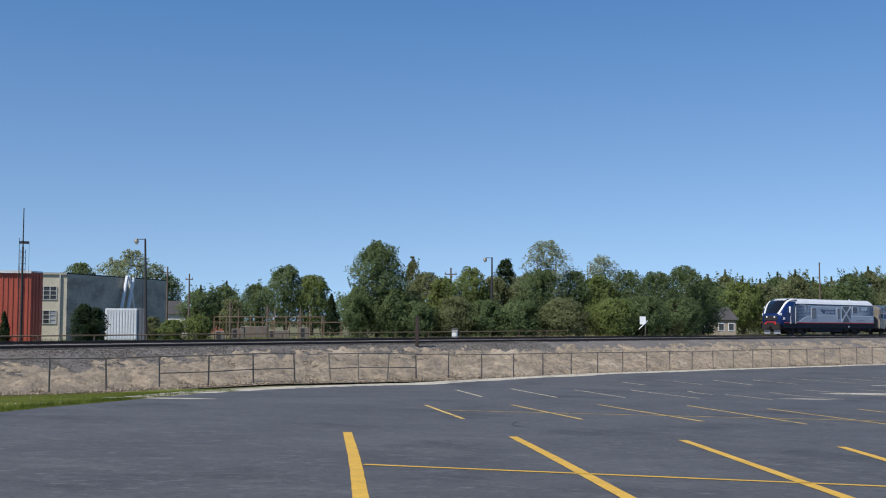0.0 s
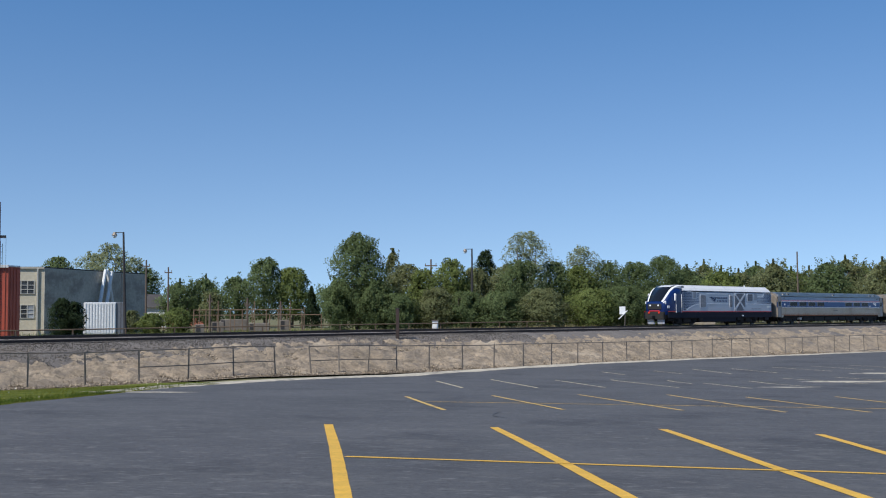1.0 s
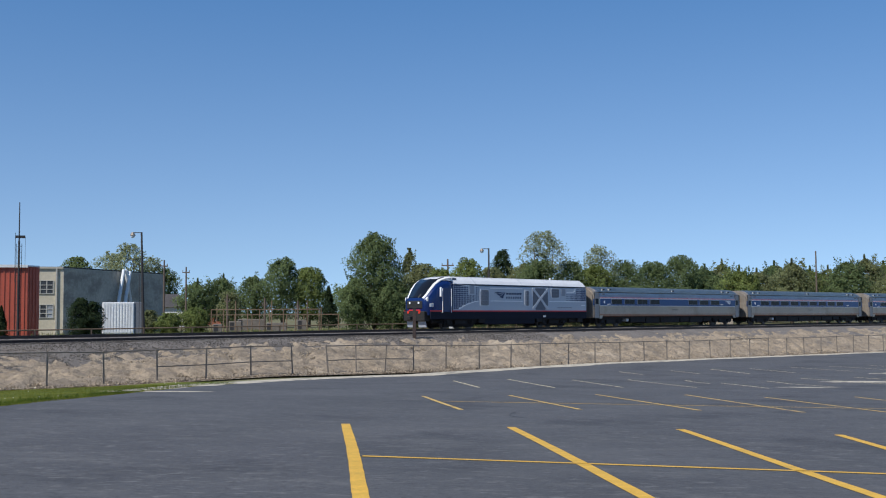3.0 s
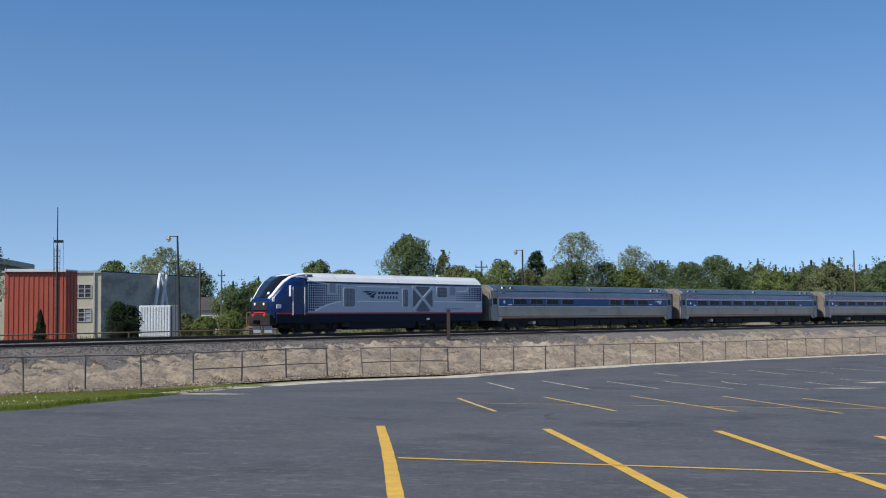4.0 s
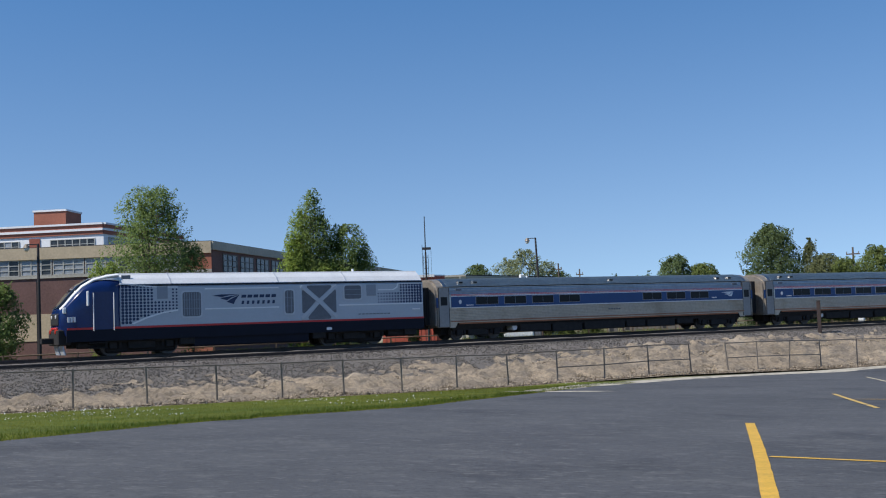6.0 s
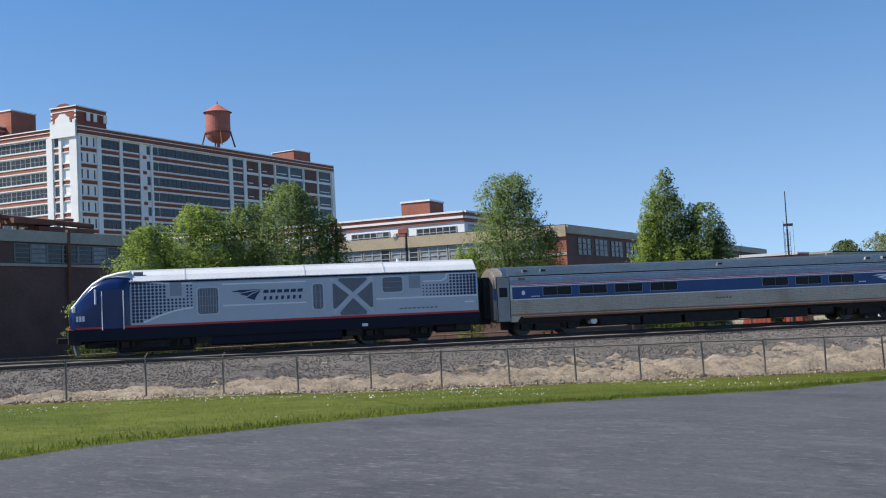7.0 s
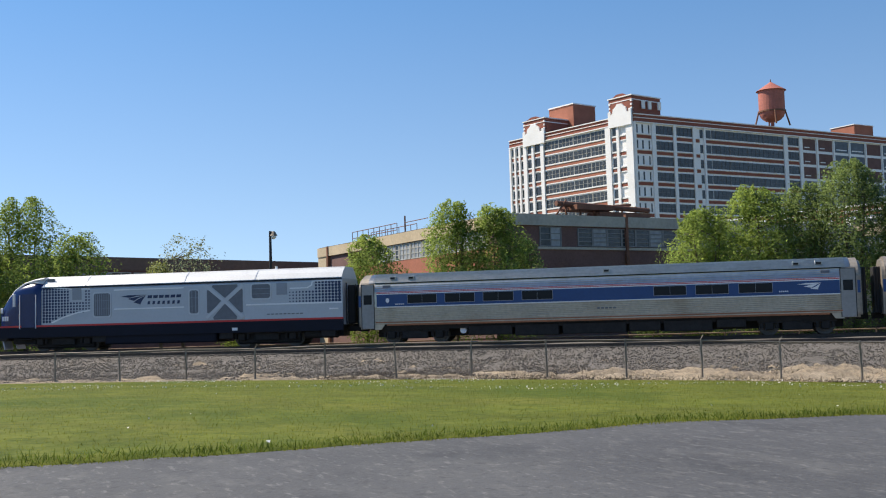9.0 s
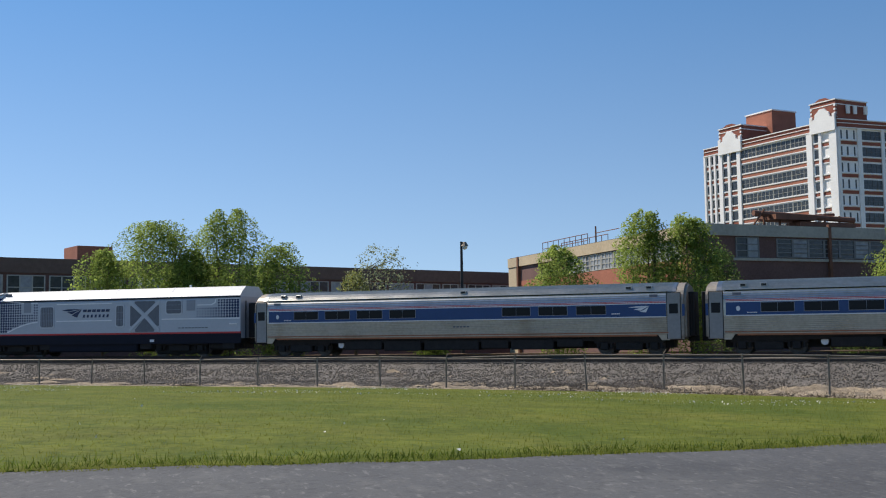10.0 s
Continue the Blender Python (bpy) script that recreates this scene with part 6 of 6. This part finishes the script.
# rusty pipe racks in the yard
for az0, az1, d, top in ((6.4, 11.9, 112, 0.15), (5.4, 13.4, 126, -0.12)):
    rack = thing("pipe_rack", "tall rusty pipe fence frame in the waste ground", "fence")
    n = 9
    feet = [P(az0 + (az1 - az0) * k / n, d) for k in range(n + 1)]
    for k, p in enumerate(feet):
        part("post", tube((p.x, p.y, ground_z(p.x, p.y) - 0.2), (p.x, p.y, el(d, top) + (0.9 if k % 3 == 1 else 0.05)), 0.06, 0.05, 6), rusty_pipe, rack)
    for a, b in zip(feet, feet[1:]):
        part("rail", tube((a.x, a.y, el(d, top)), (b.x, b.y, el(d, top)), 0.045, None, 6), rusty_pipe, rack)

# low pipe fence beyond the line
pf = thing("pipe_fence", "low rusty pipe fence beyond the tracks", "fence")
PV = -11.5
for k in range(44):
    u = -118 + k * 4.2
    x, y = uv(u, PV)
    z = bank_z(u, PV)
    part("post", tube((x, y, z - 0.2), (x, y, z + 1.05), 0.06, 0.06, 6), rusty_pipe, pf)
for dz in (1.0, 0.55):
    for k in range(43):
        u = -118 + k * 4.2
        bm = tube((*uv(u, PV), bank_z(u, PV) + dz), (*uv(u + 4.2, PV), bank_z(u + 4.2, PV) + dz), 0.045 if dz == 1.0 else 0.02, None, 6)
        part("rail", bm, rusty_pipe, pf)

# the chain-link fence along the foot of the bank
cf = thing("chain_link_fence", "rusty galvanised chain-link fence with leaning posts", "fence")
FENCE_H = [(-110, 1.74), (-45, 1.70), (-30, 1.62), (10, 1.58), (20, 1.40), (30, 1.32)]
posts = [-54.7 - 3.2 * k for k in range(22, 0, -1)] + [-54.7, -51.8, -49.3, -47.0, -44.9] + [3.5 - 2.862 * k for k in range(16, 0, -1)] + [3.5 + 3.07 * k for k in range(20)]
tops = []
for k, u in enumerate(posts):
    x, y = uv(u, FENCE_V)
    z = min(bank_z(u, FENCE_V), ground_z(*uv(u, FENCE_V))) - 0.1
    lean = Vector((random.gauss(0, 0.035), random.gauss(0, 0.035)))
    if -50 < u < -42:
        lean = lean * 4
    tp = Vector((x + lean.x, y + lean.y, z + 0.1 + lerp_table(FENCE_H, u) + random.gauss(0, 0.02)))
    tops.append(tp)
    part("post", tube((x, y, z - 0.3), tp, 0.042, 0.038, 6), galv, cf)
    if random.random() < 0.5:
        part("barb_arm", tube(tp, tp + Vector((TV.x * -0.1, TV.y * -0.1, 0.16)), 0.02, 0.015, 5), galv, cf)
for k in range(len(posts) - 1):
    if -47 < posts[k] < -44:
        continue
    part("top_rail", tube(tops[k] - Vector((0, 0, 0.05)), tops[k + 1] - Vector((0, 0, 0.05)), 0.027, 0.027, 6), galv, cf)
    if -54 < posts[k] < -36:
        part("mid_rail", tube(tops[k] - Vector((0, 0, 0.85)), tops[k + 1] - Vector((0, 0, 0.85)), 0.025, 0.025, 6), galv, cf)
wv, wf = [], []
for k in range(len(posts) - 1):
    a, b = tops[k], tops[k + 1]
    n, FH = 30, lerp_table(FENCE_H, posts[k])
    for j in range(-22, n):
        for s in (1, -1):
            f0, f1 = j / n, (j + 22) / n
            za, zb = FH - 0.06, 0.03
            p0, p1 = (f0, zb), (f1, za)
            if p0[0] < 0:
                g = -p0[0] / (p1[0] - p0[0])
                p0 = (0, zb + (za - zb) * g)
            if p1[0] > 1:
                g = (p1[0] - 1) / (f1 - f0)
                p1 = (1, za - (za - zb) * g)
            if s < 0:
                p0, p1 = (1 - p0[0], p0[1]), (1 - p1[0], p1[1])
            q0, q1 = a.lerp(b, p0[0]), a.lerp(b, p1[0])
            q0, q1 = Vector((q0.x, q0.y, q0.z - FH + p0[1])), Vector((q1.x, q1.y, q1.z - FH + p1[1]))
            i = len(wv)
            r = 0.0028
            wv += [q0 + Vector((TV.x * r, TV.y * r, 0)), q0 - Vector((TV.x * r, TV.y * r, 0)), q1 - Vector((TV.x * r, TV.y * r, 0)), q1 + Vector((TV.x * r, TV.y * r, 0))]
            wf.append((i, i + 1, i + 2, i + 3))
mesh_ob("wire_mesh", wv, wf, galv, cf, "thin rusty wire mesh")["kind"] = "stuff"

# ---- stones, dead stalks, grass ----
def scatter_quads(name, pos, size, material, label, category, up=0.0, thin=0.55):
    n = len(pos)
    a = rng.normal(size=(n, 3))
    a[:, 2] = np.abs(a[:, 2]) * (1 + 4 * up) + up * 2
    a /= np.linalg.norm(a, axis=1)[:, None]
    b = np.cross(a, rng.normal(size=(n, 3)))
    b /= np.linalg.norm(b, axis=1)[:, None]
    s = size * rng.uniform(0.5, 1.3, n)[:, None]
    base = pos if up else pos - a * s
    v = np.stack([base - b * s * thin, base + b * s * thin, base + a * s * 2 + b * s * thin * 0.3, base + a * s * 2 - b * s * thin * 0.3], 1).reshape(-1, 3)
    me = bpy.data.meshes.new(name)
    me.vertices.add(4 * n)
    me.vertices.foreach_set("co", v.ravel())
    me.loops.add(4 * n)
    me.loops.foreach_set("vertex_index", np.arange(4 * n, dtype=np.int32))
    me.polygons.add(n)
    me.polygons.foreach_set("loop_start", np.arange(0, 4 * n, 4, dtype=np.int32))
    me.update(calc_edges=True)
    me.materials.append(material)
    return tagged(new(name, me), label, category, kind="stuff")


def stones(name, pos, size, material, label):
    n = len(pos)
    oct_v = np.array([(1, 0, 0), (-1, 0, 0), (0, 1, 0), (0, -1, 0), (0, 0, 1), (0, 0, -1)], float)
    tri = np.array([(0, 2, 4), (2, 1, 4), (1, 3, 4), (3, 0, 4), (2, 0, 5), (1, 2, 5), (3, 1, 5), (0, 3, 5)])
    sc = size * rng.uniform(0.5, 1.4, (n, 1, 1)) * rng.uniform(0.6, 1.3, (n, 6, 1))
    ang = rng.uniform(0, math.tau, n)
    ca, sa = np.cos(ang), np.sin(ang)
    ov = oct_v[None] * sc
    rx = ov[:, :, 0] * ca[:, None] - ov[:, :, 1] * sa[:, None]
    ry = ov[:, :, 0] * sa[:, None] + ov[:, :, 1] * ca[:, None]
    v = np.stack([rx, ry, ov[:, :, 2] * 0.8], 2) + pos[:, None]
    f = (tri[None] + 6 * np.arange(n)[:, None, None]).reshape(-1, 3)
    me = bpy.data.meshes.new(name)
    me.vertices.add(6 * n)
    me.vertices.foreach_set("co", v.ravel())
    me.loops.add(f.size)
    me.loops.foreach_set("vertex_index", f.ravel().astype(np.int32))
    me.polygons.add(len(f))
    me.polygons.foreach_set("loop_start", np.arange(0, f.size, 3, dtype=np.int32))
    me.update(calc_edges=True)
    me.materials.append(material)
    return tagged(new(name, me), label, "stones", kind="stuff")


def spread(n, u0, u1, v0, v1, zf, jitter=0.0, power=1.0):
    us = rng.uniform(u0, u1, n)
    vs = v0 + (v1 - v0) * rng.uniform(0, 1, n) ** power
    out = []
    for a, b in zip(us, vs):
        x, y = uv(a, b)
        out.append((x, y, zf(a, b, x, y)))
    return np.array(out)


def bank_edge(u):
    return lerp_table(BALLAST_V, u)


pts = spread(85000, -75, 62, 3.8, 12.6, lambda a, b, x, y: bank_z(a, b) + 0.075)
keep = np.array([to_uv(p[0], p[1])[1] < bank_edge(to_uv(p[0], p[1])[0]) + rng.normal(0, 0.35) for p in pts])
stones("ballast_stones", pts[keep], 0.036, ballast_mat, "loose grey crushed stones on the track shoulder")
pts = spread(34000, -110, 40, 6.4, 13.2, lambda a, b, x, y: bank_z(a, min(b, FENCE_V)) + 0.04)
pts2 = spread(36000, -110, 10, 6.4, 13.0, lambda a, b, x, y: bank_z(a, min(b, FENCE_V)) + 0.10)
pts2 = np.array([p for p in pts2 if to_uv(p[0], p[1])[1] > bank_edge(to_uv(p[0], p[1])[0]) + 0.6])
stones("bank_clods", pts2, 0.06, mat("earth_clods", (0.30, 0.24, 0.168), 0.95, var=0.4, island=0.5), "clods and rubble on the dry bank")
stalk_mat = mat("dead_stalks", (0.37, 0.295, 0.2), 0.95, var=0.4, scale=1, fine=8, island=0.5)
dark_stalk = mat("dark_dead_twigs", (0.10, 0.075, 0.055), 0.95, var=0.4, island=0.4)
scatter_quads("dead_weeds", pts, 0.09, stalk_mat, "pale dead weeds and straw on the bank", "weeds", 0.0, 0.14)
pts = spread(42000, -110, 16, 7.6, 13.3, lambda a, b, x, y: bank_z(a, min(b, FENCE_V)) + 0.06, power=0.45)
scatter_quads("dead_twigs", pts, 0.17, dark_stalk, "dark dead twigs along the foot of the fence", "twigs", 0.0, 0.07)
pts = spread(16000, -125, 70, -16, -7.5, lambda a, b, x, y: bank_z(a, b))
scatter_quads("dry_grass", pts, 0.24, mat("dry_tall_grass", (0.30, 0.24, 0.12), 0.95, var=0.4, island=0.5), "tall dry grass beyond the tracks", "grass", 0.8, 0.09)
pts = spread(26000, -125, 75, -45, -9, lambda a, b, x, y: bank_z(a, b))
scatter_quads("weeds", pts, 0.22, mat("green_weeds", (0.11, 0.13, 0.03), 0.95, var=0.4, island=0.5), "green and brown weeds on the waste ground", "weeds", 0.5, 0.12)


def lawn_points(n):
    out = []
    while len(out) < n:
        u = rng.uniform(-30, 48)
        e = lerp_table(EDGE_V, u)
        v = e + 0.25 - (e - 12.6) * rng.uniform(0, 1) ** 1.5
        x, y = uv(u, v)
        if x * x + y * y < 75 ** 2 and y > -30:
            out.append((x, y, ground_z(x, y) + 0.02))
    return np.array(out)


blade_mat = leaf_mat("grass_blades", (0.12, 0.15, 0.018), (0.275, 0.275, 0.045))
edge_blade = leaf_mat("rank_grass_blades", (0.055, 0.095, 0.012), (0.15, 0.20, 0.032))
scatter_quads("grass", lawn_points(230000), 0.020, blade_mat, "short green and yellow lawn grass", "grass", 0.16, 0.2)
tall = []
for k in range(16000):
    u = rng.uniform(-30, 20)
    x, y = uv(u, edge_at(u) + 0.12 - abs(rng.normal(0, 0.5)))
    tall.append((x, y, max(ground_z(x, y), lot_z(x, y) + 0.01)))
scatter_quads("edge_grass", np.array(tall), 0.042, edge_blade, "longer grass along the edge of the asphalt", "grass", 0.25, 0.13)
fluff = mat("dandelion_fluff", (0.75, 0.75, 0.7), 0.9)
pts = lawn_points(110)
scatter_quads("dandelion_clocks", pts + np.array([0, 0, 0.1]), 0.02, fluff, "white dandelion heads in the lawn", "flowers", 0.0, 1.0)
# white clover in drifts on the upper lawn
clover = spread(6000, -20, 46, 14.5, 29, lambda a, b, x, y: ground_z(x, y) + 0.09, power=1.3)
clover = np.array([p for p in clover if noise.noise((p[0] * 0.22, p[1] * 0.22, 4)) > 0.12])
scatter_quads("clover_heads", clover, 0.017, fluff, "drifts of small white clover heads", "flowers", 0.0, 1.0)

# pale patches and cracks of the lot
crack_mat = mat("crack_filler", (0.02, 0.02, 0.022), 0.6)
for k in range(6):
    x, y = random.uniform(-8, 26), random.uniform(14, 44)
    a = random.uniform(0, 3.1)
    vs, fs = [], []
    for j in range(16):
        w = 0.010 + 0.006 * math.sin(j)
        vs += [(x - w * math.sin(a), y + w * math.cos(a), lot_z(x, y) + 0.025), (x + w * math.sin(a), y - w * math.cos(a), lot_z(x, y) + 0.025)]
        x, y, a = x + 0.25 * math.cos(a), y + 0.25 * math.sin(a), a + random.uniform(-0.4, 0.4)
    fs = [(2 * j, 2 * j + 1, 2 * j + 3, 2 * j + 2) for j in range(15)]
    tagged(mesh_ob("crack", vs, fs, crack_mat), "dark sealed crack in the asphalt", "crack", "cracks", "structure")

# ---- ties, last ----
for tr, vc, drop in tracks:
    bm = box(-0.11, 0.11, -1.3, 1.3, -0.2, 0.0, 0.012)
    me = bpy.data.meshes.new("tie")
    bm.to_mesh(me)
    bm.free()
    me.materials.append(tie_mat)
    spec = [(-110 + 0.56 * k) for k in range(310)]
    for u in spec:
        x, y = uv(u, vc + random.gauss(0, 0.03))
        x2, y2 = uv(u + 0.5, vc)
        ob = new("tie", me)
        ob.parent = tr
        ob.matrix_basis = Matrix.Translation((x, y, rail_z(u) - drop - 0.15)) @ Matrix.Rotation(math.atan2(TV.y + NV.y * CURVE * u, TV.x + NV.x * CURVE * u), 4, "Z")

motions()
